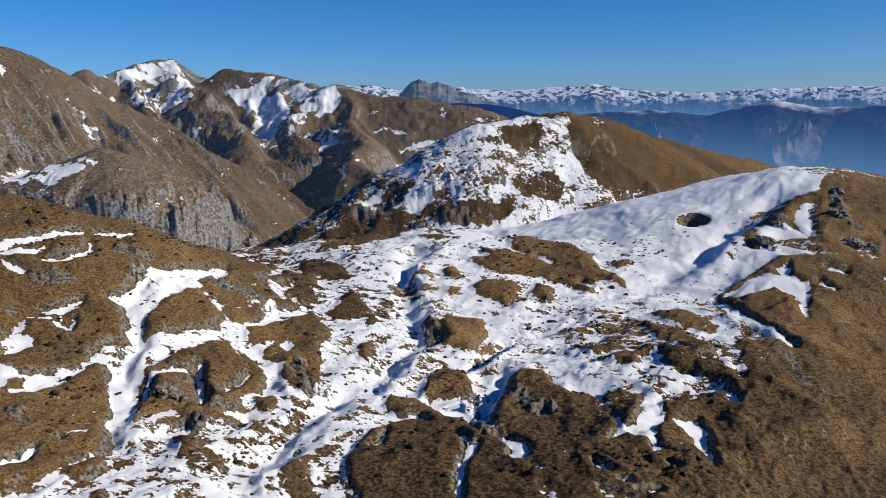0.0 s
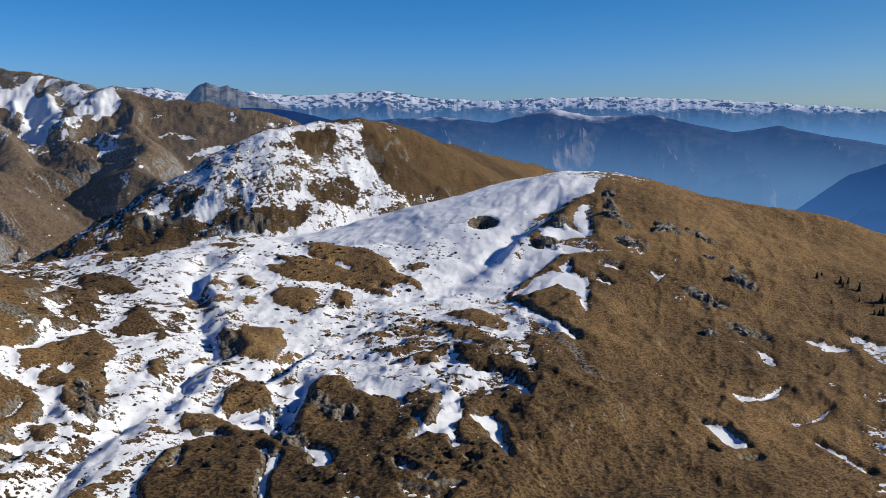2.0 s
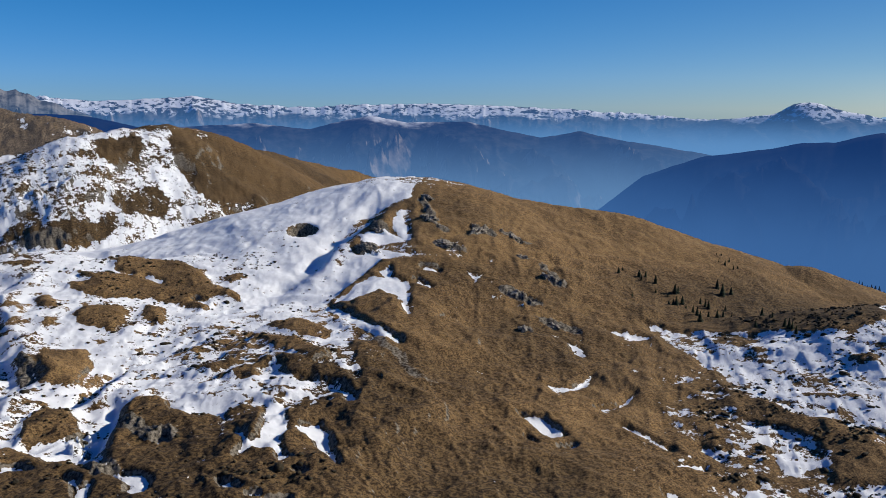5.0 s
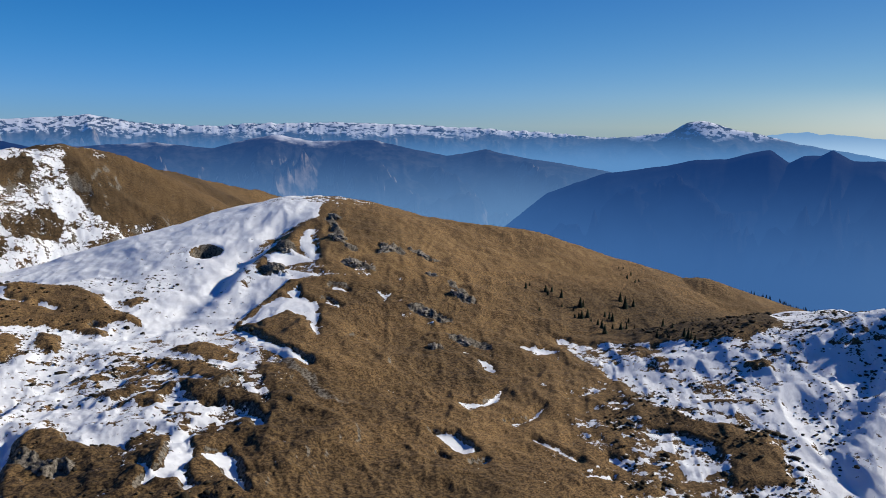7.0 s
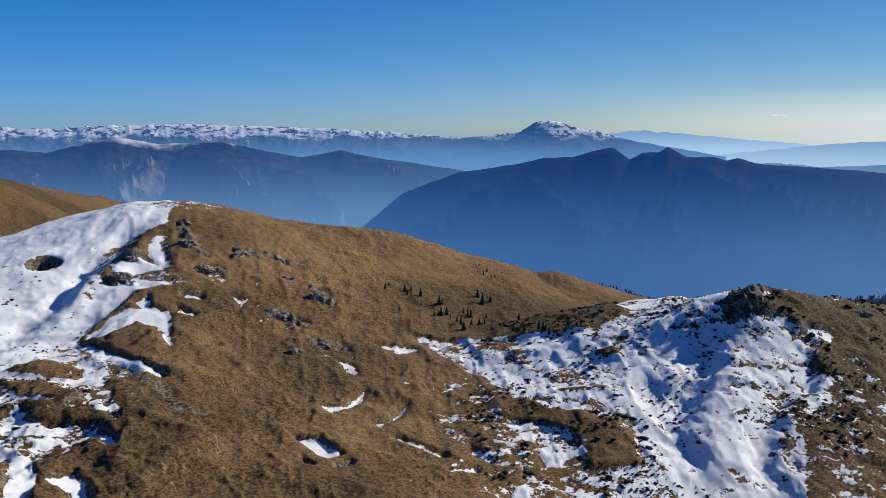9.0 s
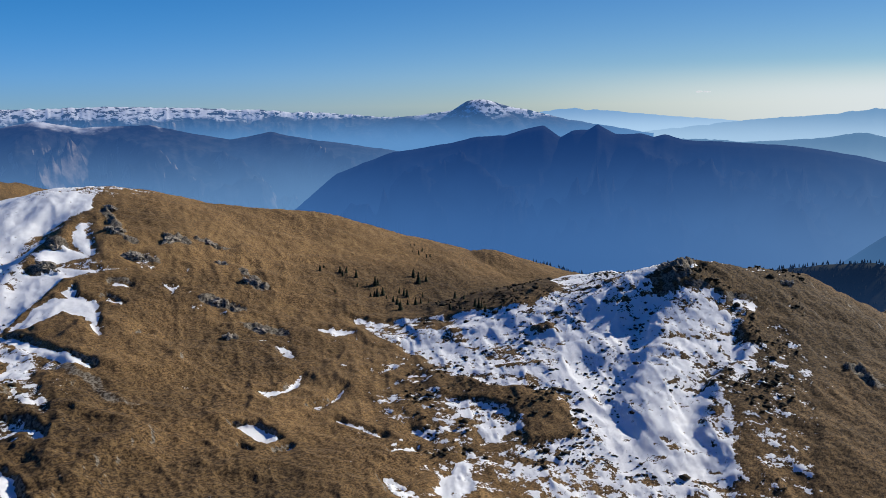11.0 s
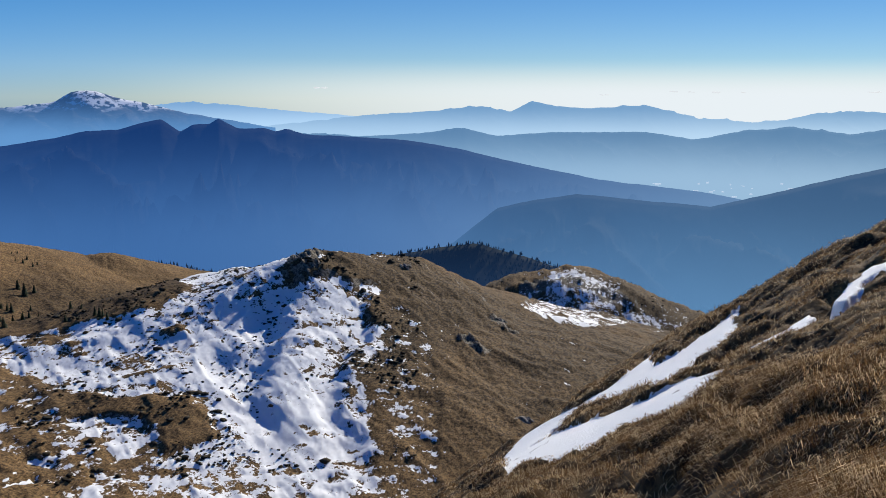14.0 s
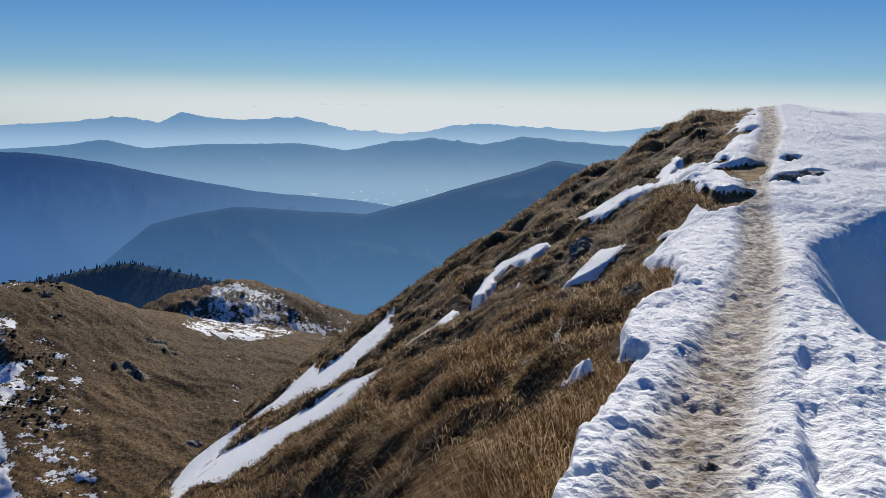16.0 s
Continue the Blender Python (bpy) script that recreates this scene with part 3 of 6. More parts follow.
cover_patch(-0.95, (51.6, 216.6), (56.1, 216.0), (56.1, 209.1), (50.6, 209.1))
cover_patch(-0.95, (57.8, 216.5), (63.2, 198.9), (70.4, 195.1), (68.6, 183.7), (60.1, 193.0), (55.6, 197.0))
cover_patch(-0.95, (42.5, 209.5), (49.3, 213.2), (51.0, 200.1), (46.8, 202.0))
cover_patch(1, (45.6, 203.2), (54.2, 202.5), (57.6, 194.2), (63.2, 189.7), (55.7, 187.6), (51.1, 196.0))
cover_patch(-0.95, (-138.9, 243.5), (-113.1, 257.8), (-100.2, 265.7), (-70.8, 285.9), (-69.5, 265.4), (-78.7, 253.1), (-88.4, 243.3), (-90.1, 236.2), (-86.2, 218.0), (-88.7, 214.3), (-98.4, 212.8), (-106.5, 207.8), (-117.4, 201.2))
cover_patch(1.5, (-131.2, 231.6), (-127.1, 233.2), (-121.8, 237.3), (-115.4, 243.1), (-110.9, 250.3), (-112.1, 253.0), (-116.9, 246.2), (-123.5, 240.4), (-128.6, 235.7), (-131.8, 232.6))
cover_patch(1.5, (-108.5, 252.6), (-103.3, 254.8), (-99.6, 261.4), (-100.2, 263.1), (-105.0, 259.2), (-109.4, 254.8))
cover_patch(1.5, (-108.0, 246.4), (-106.4, 242.8), (-107.6, 239.1), (-109.6, 234.5), (-115.7, 232.2), (-115.0, 230.6), (-108.6, 232.5), (-106.3, 237.2), (-105.0, 242.1), (-107.7, 247.2))
cover_patch(1.5, (-126.0, 230.6), (-118.1, 234.1), (-115.4, 237.3), (-116.0, 238.3), (-118.9, 235.6), (-126.5, 231.6))
cover_patch(1.5, (-125.2, 228.5), (-120.3, 224.2), (-116.3, 222.6), (-116.4, 223.8), (-120.5, 226.6), (-125.1, 229.2))
cover_patch(0.75, (-85.9, 277.8), (-79.2, 281.1), (-86.5, 280.2))
cover_patch(0.75, (-100.9, 251.9), (-99.0, 253.3), (-99.6, 255.0), (-101.5, 253.6))
cover_patch(-0.95, (-117.4, 201.2), (-98.0, 211.9), (-85.9, 217.1), (-80.5, 203.5), (-84.5, 199.3), (-85.9, 192.2), (-86.2, 186.2), (-93.8, 180.0), (-107.3, 181.7))
cover_patch(1.5, (-104.3, 207.7), (-99.9, 209.9), (-97.6, 216.5), (-98.2, 217.4), (-101.5, 212.5), (-104.9, 209.1))
cover_patch(1.5, (-101.1, 209.9), (-99.4, 206.8), (-99.0, 207.0), (-100.7, 210.0))
cover_patch(1.5, (-109.8, 204.3), (-101.4, 205.9), (-98.5, 204.0), (-98.5, 204.5), (-101.8, 207.3), (-110.0, 204.7))
cover_patch(1.5, (-97.2, 208.4), (-95.9, 203.1), (-97.9, 204.8), (-98.0, 204.2), (-94.8, 202.0), (-96.6, 208.2))
cover_patch(0.5, (-106.8, 191.0), (-108.9, 200.9), (-107.2, 204.6), (-103.7, 197.1), (-101.0, 196.3), (-99.4, 192.3), (-101.7, 188.5), (-104.4, 186.0))
cover_patch(1, (-92.6, 220.9), (-89.3, 224.5), (-89.6, 234.6), (-88.4, 243.3), (-83.3, 245.7), (-80.0, 251.5), (-69.2, 264.2), (-69.4, 257.6), (-76.4, 250.8), (-75.1, 243.1), (-78.3, 239.8), (-76.6, 234.1), (-79.2, 232.1), (-77.7, 227.1), (-80.7, 226.7), (-82.8, 227.5), (-84.7, 220.2), (-89.0, 220.2))
cover_patch(-0.95, (-87.3, 238.4), (-85.1, 238.0), (-85.0, 232.9))
cover_patch(1, (-86.3, 218.0), (-82.0, 223.5), (-78.9, 223.5), (-81.3, 216.7), (-79.7, 205.4), (-78.5, 201.3), (-80.1, 202.6), (-83.1, 207.6), (-83.5, 213.2))
cover_patch(-0.95, (-78.1, 204.9), (-80.4, 217.0), (-78.6, 230.1), (-76.3, 235.9), (-73.7, 241.2), (-63.4, 229.4), (-64.7, 219.6), (-72.9, 211.4))
cover_patch(-0.35, (-75.9, 249.2), (-63.1, 261.0), (-58.3, 263.9), (-54.7, 254.7), (-58.9, 241.9), (-63.4, 232.6), (-67.8, 237.4), (-72.3, 242.2))
cover_patch(1, (-86.3, 193.0), (-83.5, 200.3), (-81.5, 200.6), (-81.4, 194.7), (-77.2, 202.3), (-73.7, 209.1), (-64.6, 219.1), (-61.7, 219.5), (-64.6, 213.1), (-66.8, 205.5), (-69.1, 201.3), (-74.1, 197.1), (-73.6, 191.5), (-71.3, 179.5), (-67.6, 166.8), (-70.0, 165.8), (-76.4, 179.3), (-80.6, 188.7), (-78.7, 192.8), (-81.6, 191.6))
cover_patch(-0.95, (-70.5, 262.1), (-70.0, 282.8), (-68.2, 320.8), (-64.1, 311.0), (-59.9, 267.1), (-60.8, 258.6), (-64.1, 257.8), (-68.0, 255.6))
cover_patch(-0.95, (-57.6, 269.4), (-58.4, 298.5), (-52.9, 296.2), (-49.5, 282.1), (-54.6, 273.1))
cover_patch(-0.95, (-56.7, 318.8), (-48.0, 320.9), (-39.7, 307.6), (-32.3, 292.1), (-37.8, 291.4), (-46.9, 297.9), (-45.6, 282.1), (-40.7, 275.5), (-49.8, 278.3), (-52.1, 297.7))
cover_patch(-0.95, (-51.5, 261.2), (-49.8, 278.3), (-44.4, 274.9), (-42.6, 262.8), (-46.4, 257.5), (-49.0, 262.2))
cover_patch(-0.95, (-57.7, 248.4), (-53.3, 256.7), (-53.9, 250.4), (-56.3, 245.3))
cover_patch(-0.95, (-52.7, 248.9), (-50.0, 258.0), (-45.5, 254.3), (-50.8, 247.6))
cover_patch(-0.95, (-63.7, 234.2), (-58.2, 238.3), (-56.8, 243.6), (-53.5, 240.5), (-54.2, 234.9), (-60.7, 228.0), (-62.8, 230.1))
cover_patch(-0.95, (-56.5, 227.0), (-49.4, 236.0), (-47.6, 234.8), (-44.4, 245.6), (-41.2, 252.7), (-36.3, 243.1), (-33.3, 234.6), (-36.1, 224.6), (-45.8, 224.9), (-52.6, 219.8), (-54.5, 221.9))
cover_patch(-0.95, (-37.1, 252.8), (-34.0, 260.0), (-33.5, 272.3), (-31.0, 275.6), (-28.2, 266.4), (-24.5, 260.5), (-26.9, 253.0), (-32.8, 250.1))
cover_patch(-0.95, (-24.8, 254.9), (-22.8, 256.7), (-20.9, 247.1), (-23.2, 245.3))
cover_patch(-0.95, (-24.6, 228.6), (-21.7, 232.4), (-20.2, 226.6), (-21.0, 216.0), (-23.4, 219.5))
cover_patch(-0.95, (-50.4, 213.0), (-46.8, 222.1), (-42.8, 217.0), (-42.6, 225.0), (-36.3, 225.6), (-33.8, 214.3), (-32.0, 198.2), (-33.5, 192.0), (-37.8, 193.3), (-41.6, 202.3), (-43.2, 210.7), (-46.3, 211.5))
cover_patch(-0.95, (-57.8, 209.6), (-49.9, 207.4), (-45.7, 200.9), (-44.6, 189.7), (-48.8, 184.4), (-46.0, 178.0), (-49.3, 175.9))
cover_patch(-0.8, (-70.0, 179.6), (-71.8, 190.3), (-69.2, 199.3), (-64.9, 209.0), (-59.6, 217.0), (-53.8, 205.4), (-49.3, 175.9), (-51.5, 170.4), (-53.6, 167.0), (-57.2, 169.0), (-60.6, 171.9), (-65.1, 167.3), (-65.7, 164.2), (-69.1, 175.1))
cover_patch(1.5, (-67.5, 176.6), (-68.4, 185.1), (-66.6, 191.3), (-62.8, 193.9), (-63.1, 195.2), (-67.8, 194.6), (-70.1, 187.2), (-68.1, 176.8))
cover_patch(1.5, (-62.2, 199.3), (-60.1, 190.3), (-55.0, 175.8), (-54.6, 176.4), (-59.1, 191.5), (-61.6, 199.4))
cover_patch(0.75, (-51.8, 186.1), (-49.4, 191.1), (-49.5, 200.0), (-50.1, 200.8), (-50.4, 192.6), (-52.2, 187.3))
cover_patch(-0.95, (-45.2, 186.1), (-41.8, 189.0), (-39.8, 186.1), (-40.3, 178.2), (-42.5, 179.7))
cover_patch(-0.95, (-98.2, 164.9), (-91.1, 171.7), (-87.6, 177.4), (-77.1, 179.4), (-71.5, 168.1), (-72.5, 165.1), (-65.9, 152.9), (-68.9, 147.7), (-69.7, 140.1), (-72.2, 134.7), (-79.9, 131.0))
cover_patch(1.5, (-80.3, 137.4), (-76.6, 140.3), (-77.6, 146.9), (-78.2, 147.4), (-78.1, 142.3), (-80.7, 138.0))
cover_patch(0.75, (-75.8, 151.5), (-74.9, 155.6), (-72.7, 156.7), (-73.1, 157.7), (-75.6, 156.9), (-76.2, 152.1))
cover_patch(0.75, (-88.0, 171.5), (-81.9, 172.7), (-82.2, 173.4), (-88.2, 171.9))
cover_patch(-0.95, (-87.0, 184.8), (-82.2, 189.4), (-79.9, 187.0), (-77.5, 179.2), (-86.1, 176.7), (-87.0, 181.9))
cover_patch(0.5, (-96.5, 168.3), (-100.4, 175.9), (-94.0, 180.4), (-89.6, 185.1), (-84.8, 185.9), (-86.3, 183.2), (-90.7, 173.4))
cover_patch(-0.95, (-97.8, 175.4), (-94.7, 178.0), (-94.0, 175.0), (-96.1, 172.4))
cover_patch(-0.95, (-69.4, 138.3), (-66.2, 148.9), (-63.0, 142.5), (-65.1, 136.4))
cover_patch(-0.95, (-61.2, 130.9), (-59.3, 133.5), (-58.2, 129.2))
cover_patch(-0.95, (-76.4, 131.6), (-72.7, 131.8), (-75.3, 129.6))
cover_patch(-0.95, (-55.8, 158.8), (-51.6, 160.2), (-49.0, 153.6), (-51.9, 151.9))
cover_patch(-0.35, (-54.7, 164.6), (-50.7, 165.1), (-52.3, 162.3))
cover_patch(-0.35, (-47.8, 170.3), (-43.5, 172.6), (-41.8, 170.7), (-46.5, 167.5))
cover_patch(-0.35, (-32.4, 147.0), (-30.5, 155.2), (-27.6, 155.0), (-25.7, 146.3), (-23.8, 142.2), (-27.7, 139.0), (-30.2, 141.6))
cover_patch(-0.95, (-20.1, 154.1), (-17.7, 164.1), (-14.7, 171.4), (-8.7, 177.4), (-14.3, 184.9), (-13.4, 191.5), (-6.5, 189.8), (-1.0, 180.3), (6.7, 175.2), (9.9, 165.5), (13.2, 162.1), (15.8, 152.0), (17.0, 134.7), (-15.3, 138.1), (-18.2, 146.2))
cover_patch(1.5, (-11.3, 178.0), (-6.2, 177.9), (-3.6, 175.7), (-3.4, 176.5), (-6.2, 180.2), (-11.4, 179.2))
cover_patch(0.75, (-15.5, 160.5), (-13.3, 162.4), (-12.5, 169.7), (-13.0, 170.8), (-14.3, 164.8), (-15.8, 161.5))
cover_patch(-0.525, (-24.8, 172.8), (-19.9, 174.2), (-20.1, 175.3), (-25.0, 173.9))
cover_patch(-0.525, (-26.2, 157.3), (-21.9, 160.1), (-22.2, 161.5), (-26.4, 158.3))
cover_patch(-0.95, (-5.4, 192.3), (-4.7, 204.7), (-0.2, 213.7), (4.3, 209.6), (6.4, 201.1), (6.8, 193.9), (0.4, 191.5))
cover_patch(-0.95, (-1.0, 244.8), (0.8, 255.5), (11.6, 252.5), (12.9, 241.3), (7.1, 225.9), (-0.2, 229.0))
cover_patch(-0.95, (10.4, 278.9), (14.1, 285.4), (24.9, 282.2), (26.4, 275.4), (20.5, 264.3), (12.4, 269.9))
cover_patch(-0.95, (30.7, 379.2), (41.1, 335.5), (51.6, 327.5), (56.8, 311.7), (57.7, 298.7), (63.6, 286.9), (64.0, 279.8), (55.6, 287.3), (50.5, 275.7), (44.9, 283.5), (35.9, 291.7), (25.8, 292.8), (15.8, 298.6), (10.1, 314.0), (18.8, 314.3), (15.0, 324.8), (27.1, 320.5))
cover_patch(1.5, (27.2, 323.3), (32.4, 318.7), (32.7, 320.0), (27.5, 324.7))
cover_patch(1.5, (36.2, 313.4), (40.8, 306.8), (41.3, 308.7), (36.7, 315.4))
cover_patch(1.5, (49.2, 285.9), (54.0, 279.4), (54.4, 280.6), (49.7, 287.7))
cover_patch(-0.95, (33.1, 284.5), (38.6, 281.3), (34.7, 265.7), (30.5, 270.9))
cover_patch(-0.35, (60.8, 306.2), (69.9, 307.0), (70.9, 299.9), (63.3, 295.5))
cover_patch(-0.35, (-9.2, 340.1), (-3.3, 342.4), (3.1, 338.0), (-2.1, 335.8))
cover_patch(-0.95, (0.1, 301.6), (4.4, 303.5), (5.7, 287.6), (0.1, 290.7))
cover_patch(-0.95, (1.0, 278.5), (6.3, 277.2), (2.9, 274.3))
# thinner snow among rocks, partly standing in for their shadow
cover_patch(0.2, (15.3, 255.1), (39.7, 249.7), (37.6, 235.5), (30.1, 229.5), (15.6, 233.4))
cover_patch(-0.525, (26.4, 258.6), (33.5, 256.7), (33.8, 258.3), (26.6, 259.7))
cover_patch(-0.35, (-19.0, 285.8), (-10.2, 291.8), (-8.9, 269.5), (-13.5, 273.4))
cover_patch(-0.35, (-7.2, 249.4), (-1.3, 248.5), (-1.0, 230.0), (-5.6, 232.9))
cover_patch(-0.525, (-7.3, 219.7), (0.5, 216.5), (0.6, 217.4), (-7.2, 220.6))
cover_patch(-0.95, (10.7, 178.1), (16.6, 204.5), (25.4, 204.0), (29.2, 190.1), (35.3, 185.7), (41.9, 185.6), (52.6, 176.2), (66.4, 179.2), (84.0, 183.8), (99.1, 167.3), (84.0, 139.7), (20.5, 131.5), (16.2, 156.0))
cover_patch(1, (27.2, 197.7), (32.4, 202.2), (31.5, 191.9), (27.5, 192.5))
cover_patch(1, (36.3, 191.9), (38.5, 192.3), (36.8, 186.7), (36.9, 181.7), (36.1, 186.4))
cover_patch(1, (45.0, 203.4), (48.4, 196.2), (47.2, 184.3), (44.7, 189.2), (43.5, 196.5))
cover_patch(1, (38.3, 191.1), (42.5, 194.9), (41.4, 189.1))
cover_patch(1, (45.7, 180.1), (47.4, 183.5), (50.6, 182.2), (49.2, 180.0), (46.7, 165.1), (43.9, 162.1), (42.7, 154.8), (43.9, 153.0), (41.4, 152.3), (41.4, 157.6), (37.7, 160.7), (33.7, 159.1), (36.2, 162.2), (37.0, 172.2), (37.7, 167.4), (37.0, 162.4), (40.0, 163.1))
cover_patch(1, (53.3, 186.5), (56.4, 186.9), (55.5, 183.7), (52.3, 184.7))
cover_patch(1, (48.7, 167.7), (54.5, 167.8), (54.5, 161.9), (52.3, 152.9), (51.4, 146.3), (50.5, 151.0), (50.9, 159.7), (49.3, 163.2))
cover_patch(1, (28.4, 149.1), (30.2, 146.4), (30.8, 143.1), (28.3, 144.6))
cover_patch(1, (2.1, 169.0), (4.9, 166.1), (4.7, 161.2), (6.8, 161.8), (5.9, 156.3), (4.1, 153.7), (2.7, 137.8), (1.5, 140.8), (2.1, 149.8), (3.9, 157.1), (4.0, 162.2))
cover_patch(1, (10.3, 165.8), (16.6, 160.4), (17.3, 156.9), (14.1, 151.5), (12.4, 155.3), (13.5, 158.2))
cover_patch(1.5, (27.4, 137.2), (30.3, 136.3), (30.4, 136.6), (27.6, 137.8))
cover_patch(1.5, (28.1, 135.5), (32.0, 134.9), (32.2, 135.5), (28.3, 136.1))
cover_patch(1.5, (32.0, 139.6), (33.4, 139.3), (33.6, 139.9), (32.2, 140.2))
cover_patch(1.5, (34.5, 137.1), (38.4, 136.4), (38.6, 137.0), (34.6, 137.4))
cover_patch(1.5, (28.4, 134.5), (34.8, 134.0), (34.9, 134.2), (28.5, 134.8))
cover_patch(1.5, (43.0, 146.3), (43.7, 144.7), (44.0, 145.3), (43.3, 146.9))
cover_patch(1, (71.5, 204.8), (72.9, 200.4), (71.5, 194.2), (69.7, 197.2))
cover_patch(1, (65.2, 182.7), (67.1, 177.6), (65.3, 174.4), (64.4, 177.3))
cover_patch(-1.4, (159.7, 340.9), (187.3, 324.7), (243.9, 300.6), (271.7, 265.3), (287.5, 245.6), (297.5, 222.8), (226.7, 151.5), (213.5, 159.1), (196.0, 200.4), (190.4, 211.5), (182.6, 220.7), (169.0, 216.1), (160.5, 238.0), (155.0, 291.5))
cover_patch(0.12, (187.3, 219.1), (190.1, 207.7), (194.8, 195.8), (200.7, 180.3), (205.0, 169.0), (211.7, 157.7), (225.7, 156.1), (242.2, 150.7), (240.3, 136.2), (235.9, 123.7), (231.5, 123.3), (234.7, 114.7), (239.0, 101.3), (228.8, 93.2), (215.8, 84.1), (191.2, 78.4), (176.5, 70.4), (155.4, 60.1), (139.8, 79.2), (158.5, 99.5), (166.6, 111.5), (171.9, 118.6), (166.7, 137.6), (169.9, 152.9), (178.4, 184.6), (183.2, 205.9))
cover_patch(0.42, (182.3, 188.6), (186.4, 167.6), (182.1, 131.6), (180.3, 122.6), (175.2, 121.0), (168.4, 137.0), (171.4, 154.2))
cover_patch(0.42, (210.2, 122.6), (219.8, 118.4), (218.3, 106.2), (213.1, 93.1), (190.7, 87.4), (172.2, 75.5), (150.4, 71.8), (145.2, 81.0), (161.3, 91.8), (176.1, 103.9))
cover_patch(-0.95, (235.0, 122.8), (249.1, 117.9), (255.3, 108.7), (276.8, 93.5), (282.7, 76.2), (288.7, 59.4), (280.5, 41.1), (185.6, 24.5), (163.9, 49.0), (205.7, 63.4), (226.4, 81.8), (240.3, 101.0), (234.5, 112.6), (230.6, 115.5), (230.1, 120.1))
cover_patch(-0.35, (239.1, 101.0), (247.6, 91.9), (237.9, 77.7), (225.5, 70.1), (191.5, 56.5), (162.9, 51.0), (155.5, 59.9), (191.5, 77.7), (216.3, 84.0))
cover_patch(0.5, (241.5, 99.6), (248.5, 94.2), (237.6, 91.5), (234.2, 95.5))
cover_patch(0.5, (220.4, 90.3), (223.4, 84.0), (211.3, 80.7), (205.1, 82.1))
cover_patch(1.5, (240.2, 116.4), (248.1, 113.3), (249.1, 113.9), (241.1, 117.1))
cover_patch(0.5, (234.2, 110.5), (239.6, 105.4), (229.0, 96.8), (222.7, 99.3))
cover_patch(-0.95, (161.7, 152.4), (168.3, 143.0), (166.6, 129.7), (159.8, 135.8), (157.2, 143.6))
cover_patch(-0.95, (165.2, 136.4), (175.0, 118.9), (160.5, 107.0), (155.3, 108.8), (162.0, 115.2), (158.0, 124.8), (161.6, 131.5))
cover_patch(0.5, (151.4, 124.7), (155.8, 121.3), (148.8, 115.5), (145.0, 118.9))
cover_patch(0.5, (154.8, 139.5), (160.7, 132.7), (163.1, 123.2), (159.1, 122.0), (154.7, 131.6))
cover_patch(-0.95, (203.9, 147.8), (206.3, 142.6), (204.4, 138.7), (201.6, 143.6))
cover_patch(-0.525, (177.2, 142.0), (185.6, 130.1), (186.7, 131.0), (178.7, 143.3))
cover_patch(-0.525, (244.7, 150.2), (231.9, 136.8), (233.5, 137.4), (249.1, 152.5))
cover_patch(-0.525, (190.6, 171.2), (198.1, 163.3), (199.3, 164.4), (191.7, 172.4))
cover_patch(-0.35, (195.4, 191.0), (198.5, 178.3), (192.6, 175.5), (189.0, 183.5))
cover_patch(1, (105.4, 165.4), (109.6, 160.2), (109.8, 151.5), (105.6, 151.5), (105.3, 157.5))
cover_patch(0.5, (114.7, 123.3), (116.2, 121.4), (115.0, 111.1), (110.4, 109.0), (111.2, 116.3))
cover_patch(0.5, (125.5, 115.0), (137.2, 117.7), (127.9, 107.9), (118.6, 105.7), (120.1, 111.8))
cover_patch(1.5, (126.2, 131.0), (131.5, 129.1), (132.4, 130.0), (126.8, 131.6))
cover_patch(0.75, (138.3, 136.2), (138.7, 130.4), (139.4, 130.9), (139.0, 136.6))
cover_patch(0.75, (126.7, 152.0), (130.8, 138.3), (131.4, 138.8), (127.6, 152.9))
cover_patch(0.5, (123.2, 180.4), (128.5, 176.6), (143.1, 185.1), (134.6, 176.8), (121.8, 172.4))
cover_patch(0.5, (128.0, 164.4), (135.1, 163.9), (143.7, 167.6), (137.1, 163.5), (127.7, 159.5))
cover_patch(0.5, (168.4, 212.9), (177.5, 202.3), (169.2, 201.1))
cover_patch(0.5, (142.3, 260.1), (146.5, 257.7), (141.1, 252.8))
cover_patch(0.75, (127.7, 267.5), (132.0, 264.7), (132.7, 265.8), (128.4, 268.6))
cover_patch(0.75, (119.8, 257.4), (122.2, 251.6), (122.9, 252.6), (120.5, 258.5))
cover_patch(0.75, (112.7, 225.1), (117.8, 226.1), (119.2, 228.5), (113.7, 227.0))
cover_patch(0.5, (148.6, 205.9), (151.0, 202.1), (146.7, 194.0), (146.0, 198.5))
cover_patch(0.75, (99.6, 153.6), (99.9, 148.8), (100.9, 150.0), (100.4, 154.5))
cover_patch(0.75, (154.0, 168.9), (162.9, 168.8), (163.1, 169.2), (154.6, 169.7))
cover_patch(0.75, (161.0, 160.1), (165.2, 155.1), (165.8, 155.8), (161.7, 160.8))
cover_patch(1.5, (105.1, 146.6), (108.7, 146.3), (109.4, 147.3), (105.5, 147.3))
cover_patch(1.5, (88.7, 217.0), (92.1, 209.1), (92.7, 209.9), (89.2, 217.9))
cover_patch(0.5, (185.6, 126.6), (173.0, 111.2), (154.4, 95.6), (169.4, 82.4), (221.2, 111.1), (196.7, 127.7))
cover_patch(0.5, (154.2, 142.2), (159.6, 133.9), (161.3, 124.8), (154.1, 117.3), (145.9, 118.5), (151.1, 126.4))
